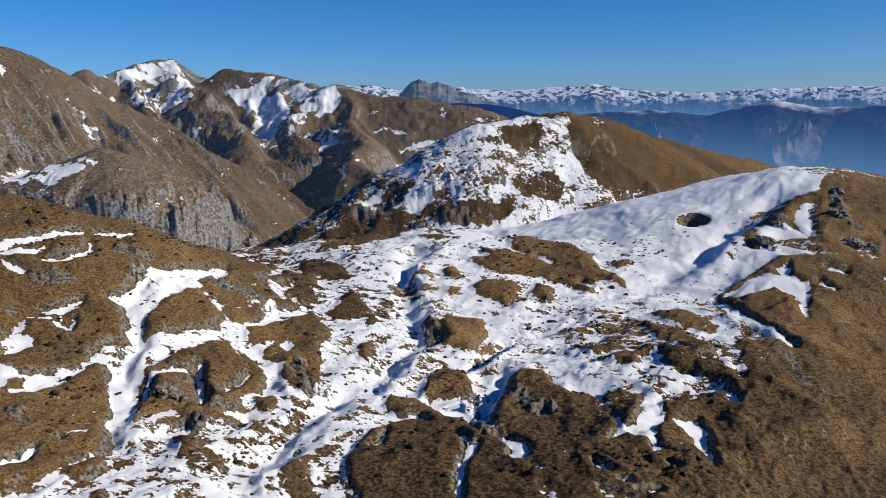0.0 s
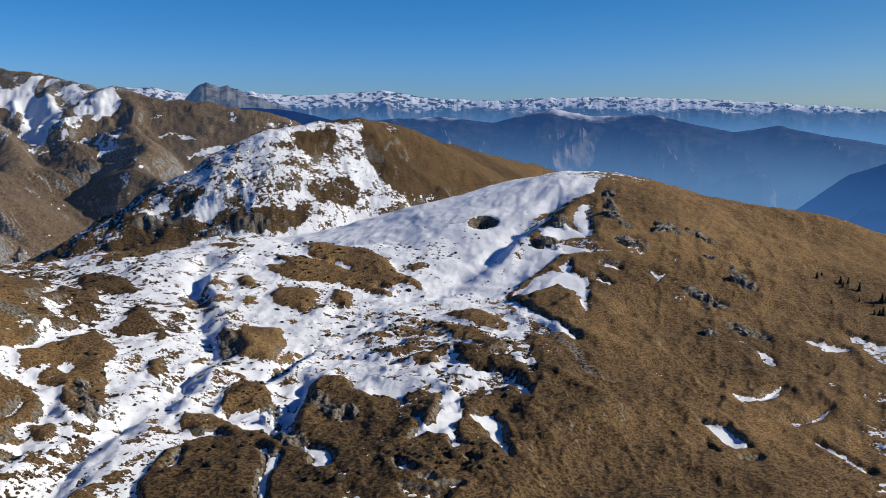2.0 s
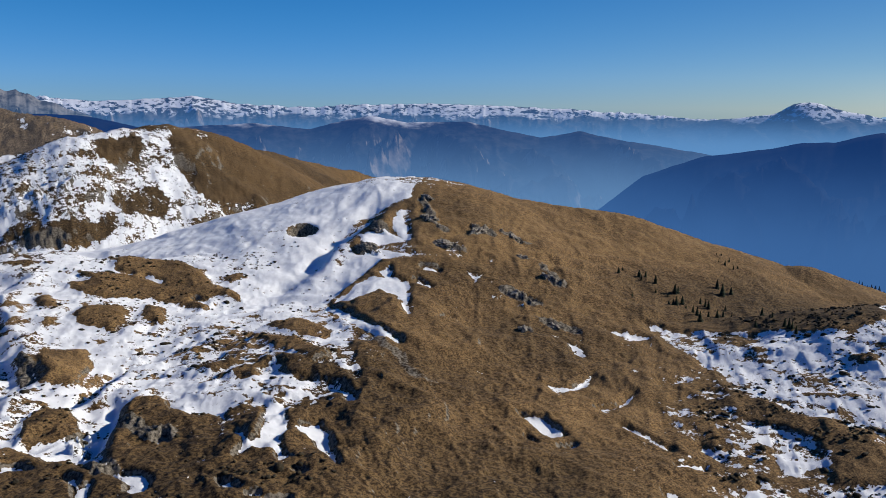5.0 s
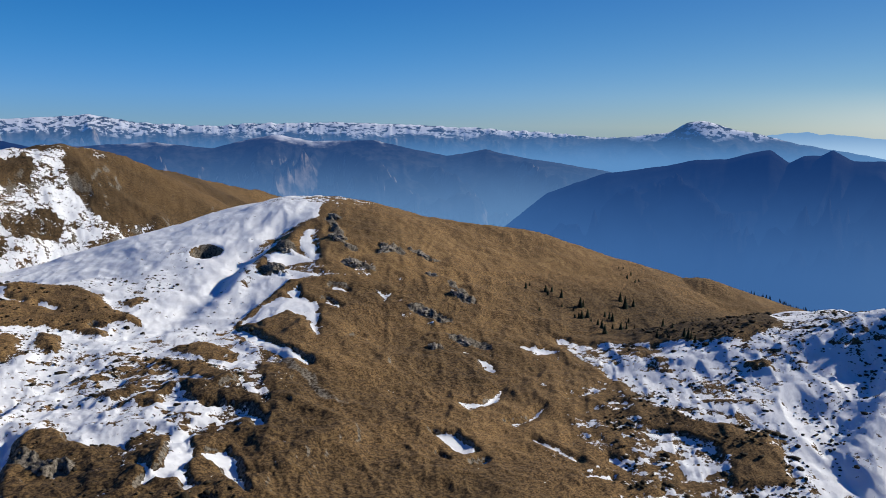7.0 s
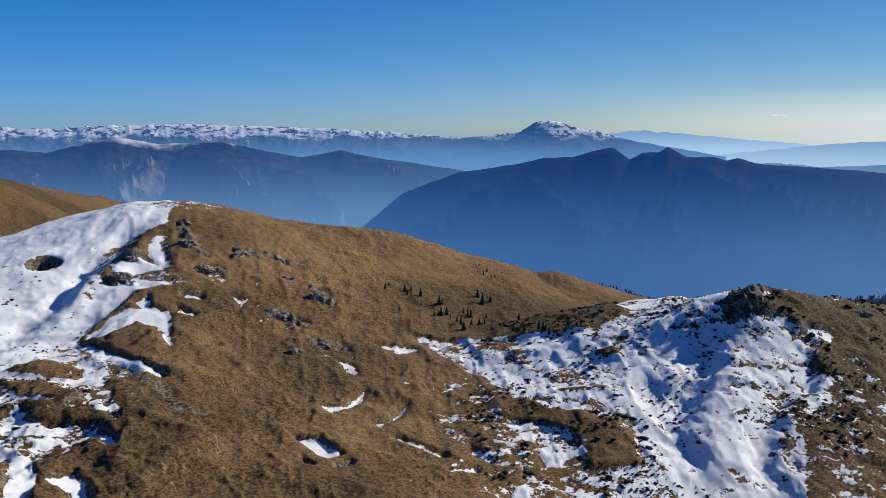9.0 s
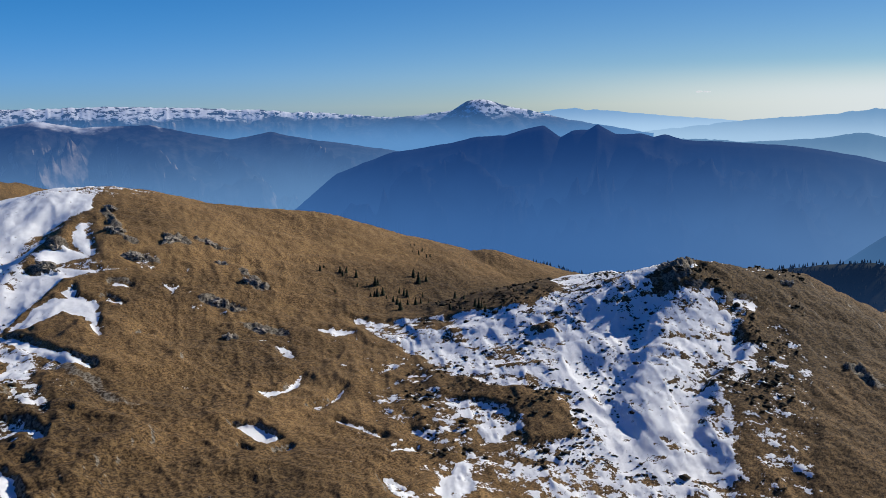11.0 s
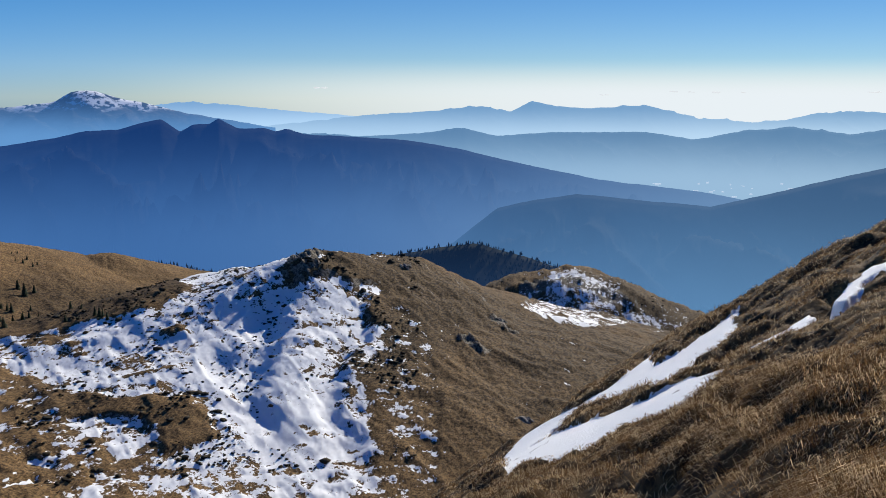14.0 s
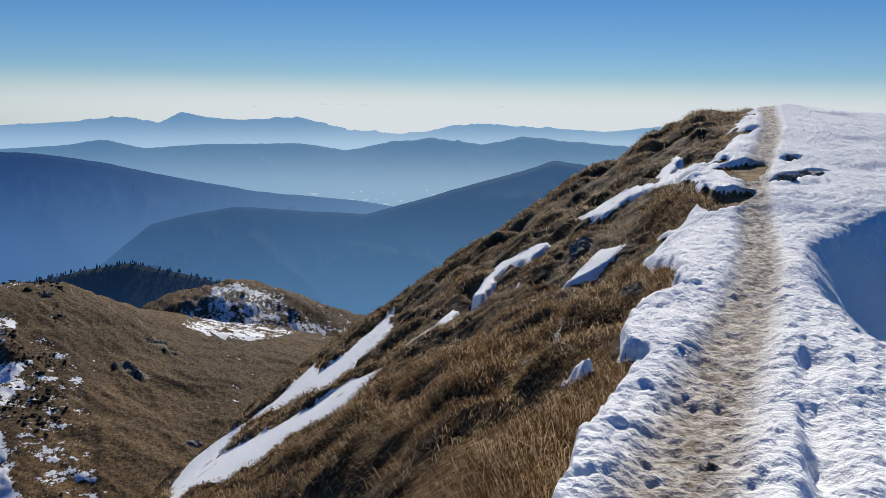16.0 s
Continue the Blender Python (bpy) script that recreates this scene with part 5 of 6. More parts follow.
far_patch(1, (-484, 1897), (-432, 1886), (-398, 1912), (-373, 1917), (-390, 1845), (-411, 1783), (-432, 1827), (-464, 1865))
far_patch(0.6, (-410, 1873), (-343, 1815), (-311, 1710), (-316, 1656), (-391, 1744), (-404, 1838))
far_patch(-0.5, (-371, 1904), (-327, 1867), (-287, 1807), (-286, 1723), (-329, 1804))
far_patch(1, (-294, 1717), (-266, 1772), (-233, 1768), (-213, 1754), (-206, 1694), (-237, 1661), (-255, 1651), (-253, 1691), (-270, 1653))
far_patch(0.35, (-393, 1740), (-316, 1660), (-253, 1695), (-282, 1584), (-312, 1567), (-343, 1572), (-378, 1705))
far_patch(0.2, (-490, 882), (-475, 961), (-365, 820), (-336, 834), (-344, 814), (-340, 802), (-348, 777), (-354, 753), (-378, 763), (-385, 787), (-410, 784), (-440, 790))
far_patch(1, (-392, 809), (-350, 811), (-342, 800), (-373, 785))
far_patch(0.5, (-134, 1596), (-99, 1587), (-50, 1560), (-49, 1568), (-99, 1602), (-134, 1604))
far_patch(0.5, (-84, 1516), (-40, 1517), (-16, 1536), (-17, 1539), (-43, 1532), (-86, 1523))
far_patch(0.5, (-83, 1460), (-58, 1468), (-58, 1478), (-83, 1481))
far_patch(0.5, (-169, 1432), (-132, 1354), (-132, 1363), (-170, 1456))
far_patch(0.5, (-326, 1169), (-320, 1209), (-321, 1209), (-327, 1168))
far_patch(0.5, (-397, 1268), (-501, 1703), (-498, 1721), (-503, 1728), (-510, 1718), (-398, 1268))
far_patch(0.2, (-237, 1577), (-197, 1597), (-172, 1473), (-219, 1517))
far_patch(0.5, (-604, 1187), (-585, 1159), (-585, 1162), (-604, 1191))
far_patch(0.5, (-609, 1174), (-589, 1130), (-588, 1130), (-607, 1175))
# end of far snow


def far_side():
    """The mountains beyond the gorge, one sheet."""
    radii = np.concatenate([np.geomspace(620, 960, 130, endpoint=False), np.geomspace(960, 2450, 190)])
    rr, bb = np.meshgrid(radii, np.radians(np.arange(-36, 9, 0.10))[::-1], indexing="ij")
    x, y = rr * np.sin(bb), rr * np.cos(bb)
    z, dent = far_land(x, y)
    steep, facing = relief(rr, bb, z)
    b = np.degrees(bb)
    s = np.full(x.shape, -0.9)
    frayed = cloud(x, y, 46, 5, 241, 0.75)
    wx, wy = x + 9 * cloud(x, y, 30, 3, 243), y + 9 * cloud(x, y, 30, 3, 245)
    for value, outline in FAR_PATCHES:
        m = within(x, y, outline, 30)
        s[m] += (value - s[m]) * ramp(inside(wx[m], wy[m], outline), -7, 7)
    s = s + 1.5 * frayed + 1.2 * cloud(x, y, 16, 3, 247, 0.7) - 0.5 * np.clip(facing, -0.6, 1) - 0.03 * dent - 0.6 * ramp(steep, 0.8, 1.5)
    # a faint blue emission in the material stands in for haze
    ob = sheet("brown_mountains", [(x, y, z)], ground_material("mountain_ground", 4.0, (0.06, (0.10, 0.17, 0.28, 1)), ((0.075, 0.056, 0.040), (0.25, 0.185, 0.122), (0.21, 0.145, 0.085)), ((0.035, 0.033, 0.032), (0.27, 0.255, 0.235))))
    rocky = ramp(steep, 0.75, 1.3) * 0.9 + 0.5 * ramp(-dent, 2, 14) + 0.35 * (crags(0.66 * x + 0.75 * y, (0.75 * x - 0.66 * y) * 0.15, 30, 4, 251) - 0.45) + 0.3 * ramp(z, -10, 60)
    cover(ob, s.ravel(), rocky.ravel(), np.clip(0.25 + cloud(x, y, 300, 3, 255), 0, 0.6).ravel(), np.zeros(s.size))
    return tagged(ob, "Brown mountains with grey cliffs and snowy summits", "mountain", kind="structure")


far_side()

# these materials glow in the colour of haze, though no air is modelled
HAZE_BLUE_TOP, HAZE_BLUE_LOW = (0.015, 0.066, 0.24), (0.11, 0.235, 0.44)
blue_mid = range_material("blue_mountain", (0.008, 0.013, 0.016), (0.052, 0.052, 0.050), -75, 0.50, 0.93, -380, 0, HAZE_BLUE_TOP, HAZE_BLUE_LOW, 0.06, 0.6)
tower_rock = range_material("tower_rock", (0.05, 0.05, 0.055), (0.26, 0.245, 0.235), 60, 0.42, 0.85, -160, 40, (0.045, 0.10, 0.22), HAZE_BLUE_LOW, 0.0, 0.4)
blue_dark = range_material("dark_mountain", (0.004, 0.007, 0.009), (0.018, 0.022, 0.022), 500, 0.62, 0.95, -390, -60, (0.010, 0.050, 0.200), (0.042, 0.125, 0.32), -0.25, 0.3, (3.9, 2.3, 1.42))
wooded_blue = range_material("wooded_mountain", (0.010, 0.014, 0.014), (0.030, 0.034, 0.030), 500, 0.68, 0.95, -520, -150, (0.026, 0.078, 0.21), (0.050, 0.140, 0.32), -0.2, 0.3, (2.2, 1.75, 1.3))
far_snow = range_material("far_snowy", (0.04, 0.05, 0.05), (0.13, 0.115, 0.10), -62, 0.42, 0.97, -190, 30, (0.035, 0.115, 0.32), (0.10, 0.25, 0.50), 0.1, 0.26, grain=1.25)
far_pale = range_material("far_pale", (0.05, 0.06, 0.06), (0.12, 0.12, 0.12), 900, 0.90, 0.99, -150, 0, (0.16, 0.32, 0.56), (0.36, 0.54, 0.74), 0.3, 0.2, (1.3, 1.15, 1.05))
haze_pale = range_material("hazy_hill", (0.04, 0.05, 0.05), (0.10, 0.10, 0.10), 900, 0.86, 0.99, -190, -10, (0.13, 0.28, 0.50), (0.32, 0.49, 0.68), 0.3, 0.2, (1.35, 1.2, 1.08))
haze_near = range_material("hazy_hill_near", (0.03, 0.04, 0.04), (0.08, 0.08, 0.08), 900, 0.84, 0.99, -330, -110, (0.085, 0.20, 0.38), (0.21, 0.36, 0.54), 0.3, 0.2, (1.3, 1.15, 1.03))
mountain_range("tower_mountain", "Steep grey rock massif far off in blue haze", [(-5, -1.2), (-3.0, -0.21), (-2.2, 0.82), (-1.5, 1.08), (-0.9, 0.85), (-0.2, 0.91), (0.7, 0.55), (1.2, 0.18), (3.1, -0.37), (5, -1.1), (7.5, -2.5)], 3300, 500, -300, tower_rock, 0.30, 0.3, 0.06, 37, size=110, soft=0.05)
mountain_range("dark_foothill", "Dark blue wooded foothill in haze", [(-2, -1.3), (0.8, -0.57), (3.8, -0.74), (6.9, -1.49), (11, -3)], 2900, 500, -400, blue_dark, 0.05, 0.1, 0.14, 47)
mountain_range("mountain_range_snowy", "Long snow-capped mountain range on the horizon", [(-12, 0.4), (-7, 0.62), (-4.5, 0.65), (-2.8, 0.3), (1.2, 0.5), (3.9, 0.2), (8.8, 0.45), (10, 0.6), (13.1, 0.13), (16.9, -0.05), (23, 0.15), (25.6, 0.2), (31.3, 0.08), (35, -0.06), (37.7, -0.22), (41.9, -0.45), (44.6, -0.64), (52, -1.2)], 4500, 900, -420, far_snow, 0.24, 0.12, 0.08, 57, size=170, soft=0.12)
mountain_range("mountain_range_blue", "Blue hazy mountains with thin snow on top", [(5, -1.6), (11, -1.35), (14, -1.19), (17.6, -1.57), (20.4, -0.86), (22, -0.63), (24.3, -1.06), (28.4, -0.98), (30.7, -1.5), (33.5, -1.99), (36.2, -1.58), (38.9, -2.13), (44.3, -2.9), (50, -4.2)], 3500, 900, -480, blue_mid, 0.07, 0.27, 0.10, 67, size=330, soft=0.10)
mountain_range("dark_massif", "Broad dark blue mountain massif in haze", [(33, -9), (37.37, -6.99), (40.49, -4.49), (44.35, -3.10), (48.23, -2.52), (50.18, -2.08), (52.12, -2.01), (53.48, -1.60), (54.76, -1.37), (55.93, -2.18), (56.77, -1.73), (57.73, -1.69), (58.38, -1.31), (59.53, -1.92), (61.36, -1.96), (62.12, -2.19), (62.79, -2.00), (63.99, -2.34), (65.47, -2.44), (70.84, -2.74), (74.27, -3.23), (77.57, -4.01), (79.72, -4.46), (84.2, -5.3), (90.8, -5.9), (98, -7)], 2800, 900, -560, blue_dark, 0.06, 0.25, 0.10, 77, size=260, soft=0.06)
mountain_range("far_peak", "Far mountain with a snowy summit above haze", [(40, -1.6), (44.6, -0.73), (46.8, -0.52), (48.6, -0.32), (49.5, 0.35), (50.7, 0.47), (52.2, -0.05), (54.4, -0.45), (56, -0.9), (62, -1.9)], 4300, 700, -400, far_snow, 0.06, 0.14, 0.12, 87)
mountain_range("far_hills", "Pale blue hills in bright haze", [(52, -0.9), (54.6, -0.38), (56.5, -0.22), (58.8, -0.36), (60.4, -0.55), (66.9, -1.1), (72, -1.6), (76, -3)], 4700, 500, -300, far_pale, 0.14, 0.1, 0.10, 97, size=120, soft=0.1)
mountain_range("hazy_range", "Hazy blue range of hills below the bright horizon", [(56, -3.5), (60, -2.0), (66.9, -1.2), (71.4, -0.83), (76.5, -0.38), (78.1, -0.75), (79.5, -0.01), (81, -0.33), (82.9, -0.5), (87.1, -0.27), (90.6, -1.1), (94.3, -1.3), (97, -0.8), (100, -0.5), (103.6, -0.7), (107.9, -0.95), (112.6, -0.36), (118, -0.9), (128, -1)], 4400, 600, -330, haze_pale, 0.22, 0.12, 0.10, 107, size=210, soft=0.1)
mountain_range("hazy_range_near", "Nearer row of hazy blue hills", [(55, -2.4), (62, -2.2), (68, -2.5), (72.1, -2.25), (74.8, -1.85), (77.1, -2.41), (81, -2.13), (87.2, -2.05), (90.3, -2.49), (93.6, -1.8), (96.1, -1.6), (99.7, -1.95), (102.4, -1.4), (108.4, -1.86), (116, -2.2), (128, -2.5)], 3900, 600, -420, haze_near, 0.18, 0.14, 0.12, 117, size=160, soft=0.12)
mountain_range("wooded_ridge", "Wooded ridge rising beyond the valley, dark blue from painted-in haze", [(70, -13), (74, -10.0), (77.3, -7.4), (79.5, -6.85), (82.8, -6.3), (87.8, -6.65), (91.6, -6.87), (95.2, -5.85), (99.5, -4.55), (102.6, -3.64), (104.6, -2.95), (106.5, -3.2), (112, -4.5), (128, -6)], 2200, 600, -520, wooded_blue, 0.08, 0.2, 0.12, 127, size=160, soft=0.12)
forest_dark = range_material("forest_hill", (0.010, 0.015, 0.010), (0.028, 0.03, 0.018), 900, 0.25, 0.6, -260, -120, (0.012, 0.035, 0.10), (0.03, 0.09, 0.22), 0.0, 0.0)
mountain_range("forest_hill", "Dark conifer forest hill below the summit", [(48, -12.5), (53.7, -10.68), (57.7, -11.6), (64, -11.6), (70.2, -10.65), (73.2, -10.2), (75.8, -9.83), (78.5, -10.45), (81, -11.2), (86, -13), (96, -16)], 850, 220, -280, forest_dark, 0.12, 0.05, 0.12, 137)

# ---------------------------------------------------------------- trees, shrubs, rocks and grass
def part(name, bm, material, parent, label=""):
    mesh = bpy.data.meshes.new(name)
    bm.to_mesh(mesh)
    bm.free()
    mesh.materials.append(material)
    ob = new(name, mesh)
    ob.parent = parent
    return tagged(ob, label) if label else ob


def height(x, y):
    return float(rough_ground(np.array([x]), np.array([y]))[0])


def bark_material():
    n = Nodes("bark")
    f = n.noise(n.at(), 6, 5)
    return n.done(n.mix(f, (0.05, 0.035, 0.025), (0.14, 0.10, 0.07)), 0.95, n.bump(f, 0.6, 0.05))


def needle_material():
    n = Nodes("needles")
    rnd = n.add("ShaderNodeNewGeometry").outputs["Random Per Island"]
    f = n.noise(n.at(), 3, 4)
    return n.done(n.mix(n.math("MULTIPLY", rnd, f), (0.012, 0.020, 0.010), (0.055, 0.065, 0.028)), 0.9)


BARK, NEEDLES = bark_material(), needle_material()


def conifer(seed):
    """A spruce one metre high, to be scaled: trunk and drooping whorls of boughs."""
    rng = random.Random(seed)
    tree = new("spruce_tree")
    bm = bmesh.new()
    bmesh.ops.create_cone(bm, cap_ends=True, segments=7, radius1=0.028, radius2=0.004, depth=1.0, matrix=Matrix.Translation((0, 0, 0.47)))
    part("trunk", bm, BARK, tree)
    bm = bmesh.new()
    for k in range(15):
        h = 0.07 + 0.91 * k / 15 + rng.uniform(-0.015, 0.015)
        reach = 0.25 * (1 - h) ** 0.8 * rng.uniform(0.8, 1.2) + 0.012
        n = 10 if k < 9 else 7
        for i in range(n):
            a = 2 * math.pi * (i + rng.random()) / n
            l = reach * rng.uniform(0.65, 1.15)
            d = Vector((math.cos(a), math.sin(a), 0))
            side = Vector((-d.y, d.x, 0)) * l * 0.36
            root = Vector((0, 0, h + 0.03))
            mid = d * l * 0.55 + Vector((0, 0, h - 0.02 - l * 0.10))
            tip = d * l + Vector((0, 0, h - 0.05 - l * 0.35))
            vs = [bm.verts.new(p) for p in (root, mid + side, tip, mid - side, mid + Vector((0, 0, 0.035)))]
            for f in ((0, 1, 4), (1, 2, 4), (2, 3, 4), (3, 0, 4)):
                bm.faces.new([vs[j] for j in f])
    part("crown", bm, NEEDLES, tree)
    return tagged(tree, "Small dark green spruce standing on dry grass slope", "tree", "spruces on the far slope")


TREE_SPOTS = [(205.9, 252.8, 2.3), (210.4, 255.9, 1.5), (213.3, 249.3, 2.7), (215.2, 247.7, 2.4), (211.8, 246.1, 1.9), (215.8, 242.5, 3.2), (217.8, 233.7, 3.6), (219.5, 233.9, 2.6), (210.3, 235.9, 1.8), (213.7, 232.9, 1.5), (214.8, 226.3, 3.1), (211.4, 225.8, 3.2), (210.4, 226.3, 2.2), (209, 227.1, 1.6), (212.8, 222.2, 1.6), (240.7, 235, 3.5), (238, 229.5, 4.6), (243.3, 230.1, 2.7), (222.9, 225.4, 2.2), (222.8, 222.7, 2.6), (222.4, 220.7, 2.8), (229.5, 219.2, 1.8), (211.9, 217.6, 2.5), (210.2, 213.8, 3.1)]
TREE_SPOTS += [(206.7, 208.7, 3.4), (216.4, 214.5, 2.1), (219.7, 213.5, 2.9), (223, 213.9, 2.3), (223.3, 210.2, 2.1), (222.1, 195.6, 2.9), (218.6, 188.2, 1.8), (208.2, 185.7, 2.6), (208, 181, 1.4), (209.9, 175.7, 2.7), (209.3, 173.6, 3.2), (208.2, 169.9, 2.4), (209.2, 172.3, 2.5), (197.3, 233.9, 1.6), (216.1, 266.2, 0.8), (200, 257.9, 0.8), (265.4, 260.7, 1), (268, 260.3, 1), (261.5, 251.7, 1.9), (266.3, 254.1, 1.7), (262.2, 247.6, 1.7), (265.3, 248.3, 1.4), (260.5, 254.4, 1)]


def plant_trees():
    rng = random.Random(5)
    firsts = []
    for i, (x, y, h) in enumerate(TREE_SPOTS):
        m = Matrix.Translation((x, y, height(x, y) - 0.1)) @ pose(0, 0, 0, 0, 0, rng.uniform(0, 360)) @ Matrix.Diagonal((h * 1.25 * rng.uniform(0.9, 1.25), h * 1.25 * rng.uniform(0.9, 1.25), h * 1.15, 1))
        if i < 5:
            t = conifer(100 + i)
            t.matrix_basis = Matrix.Identity(4)
            firsts.append((t, m))
        else:
            copy_thing(firsts[i % 5][0], m)
    for t, m in firsts:
        t.matrix_basis = m


plant_trees()


def stone_material(name="grey_stone", dark=(0.06, 0.053, 0.043), light=(0.36, 0.315, 0.25), scale=1.0):
    n = Nodes(name)
    p = n.at()
    f = n.noise(p, 1.4 * scale, 8, 0.7)
    lichen = n.noise(p, 0.35 * scale, 4, 0.6)
    c = n.mix(n.span(f, 0.35, 0.65), dark, light)
    c = n.mix(n.span(lichen, 0.5, 0.7, 0.0, 0.5), c, (0.16, 0.11, 0.055))
    return n.done(c, 0.9, n.bump(f, 0.9, 0.25 / scale), spec=0.2)


STONE = stone_material()


def crag(name, x, y, z, width, seed, label, category, group, flat=0.42, sink=0.78, material=None):
    """A fractured block of rock: bevelled slabs broken by joints, sunk into the ground."""
    rng = random.Random(seed)
    bm = bmesh.new()
    bmesh.ops.create_icosphere(bm, subdivisions=4, radius=1.0)
    sx, sy, sz = width * 0.5, width * rng.uniform(0.28, 0.40), width * flat * rng.uniform(0.5, 0.8)
    off = Vector((rng.uniform(0, 99), rng.uniform(0, 99), rng.uniform(0, 99)))
    for v in bm.verts:
        d = v.co.normalized()
        q = Vector((d.x * 2.2, d.y * 2.2, d.z * 0.9)) + off
        cell = noise.cell(Vector((d.x * 2.6, d.y * 2.2, d.z * 1.4)) + off)
        k = 0.82 + 0.34 * noise.noise(q) + 0.22 * cell + 0.10 * noise.noise(q * 4.1)
        v.co = Vector((d.x * sx * k, d.y * sy * k, d.z * sz * k))
    mesh = bpy.data.meshes.new(name)
    bm.to_mesh(mesh)
    bm.free()
    mesh.materials.append(material or STONE)
    ob = new(name, mesh)
    e = width * 0.4
    fall = Vector((height(x - e, y) - height(x + e, y), height(x, y - e) - height(x, y + e), 2 * e)).normalized()
    lean = Vector((0, 0, 1)).rotation_difference(fall).to_matrix().to_4x4()
    ob.matrix_basis = Matrix.Translation(Vector((x, y, z)) + fall * sz * (0.5 - sink)) @ lean @ pose(0, 0, 0, rng.uniform(-8, 8), rng.uniform(0, 14), -25 + rng.uniform(-35, 35))
    return tagged(ob, label, category, group)


# x, y, width of the rocks that break through the turf, set to fit the camera's view
CRAG_SPOTS = [(149.8, 308.4, 10.6), (160.1, 330.1, 9.1), (144.3, 282.7, 13.1), (163.4, 289.9, 11.4), (171, 267, 8.7), (170.4, 249.4, 9.9), (151.6, 240.7, 10.1), (177.9, 285, 7.8), (152.1, 217.4, 8.2), (139.5, 216.1, 7.1), (232.4, 58.3, 5.9), (262.1, 56.9, 7.4), (268.2, 92.9, 7.8), (240.4, 121.4, 8.5), (-38.1, 209.9, 7), (-61.7, 176.9, 9), (-4.9, 237.2, 5.5), (-90.2, 237.9, 9.6), (-47.1, 169.7, 6), (149, 304.7, 8.4), (116.9, 294, 9.5), (127.4, 307.8, 6.8), (-16.9, 283.4, 5.8), (36.9, 242.3, 5.4)]
for i, (x, y, w) in enumerate(CRAG_SPOTS):
    crag("rock_outcrop", x, y, height(x, y), w * 0.85, 400 + i, "Weathered grey rock outcrop breaking through brown turf", "rock", "rock outcrops on the slopes")


def soup(name, verts, faces, material, smooth=False):
    """A mesh from arrays of corners and of triangles."""
    mesh = bpy.data.meshes.new(name)
    mesh.vertices.add(len(verts))
    mesh.vertices.foreach_set("co", verts.astype(np.float32).ravel())
    mesh.loops.add(faces.size)
    mesh.loops.foreach_set("vertex_index", faces.ravel().astype(np.int32))
    mesh.polygons.add(len(faces))
    mesh.polygons.foreach_set("loop_start", (np.arange(len(faces)) * 3).astype(np.int32))
    mesh.polygons.foreach_set("loop_total", np.full(len(faces), 3, np.int32))
    mesh.update(calc_edges=True)
    mesh.polygons.foreach_set("use_smooth", np.full(len(faces), smooth))
    mesh.materials.append(material)
    return new(name, mesh)


def grass_material():
    n = Nodes("dry_grass")
    rnd = n.add("ShaderNodeNewGeometry").outputs["Random Per Island"]
    patch = n.noise(n.at(), 0.9, 4)
    c = n.mix(n.span(rnd, 0.0, 0.75), (0.075, 0.040, 0.017), (0.34, 0.21, 0.095))
    # a share of pale straw blades, which also paints in sun glints
    c = n.mix(n.span(rnd, 0.60, 0.70), c, (0.85, 0.66, 0.40))
    c = n.mix(n.span(patch, 0.35, 0.65), c, n.mix(0.5, c, (0.20, 0.105, 0.04)))
    return n.leafy(c, 0.42)


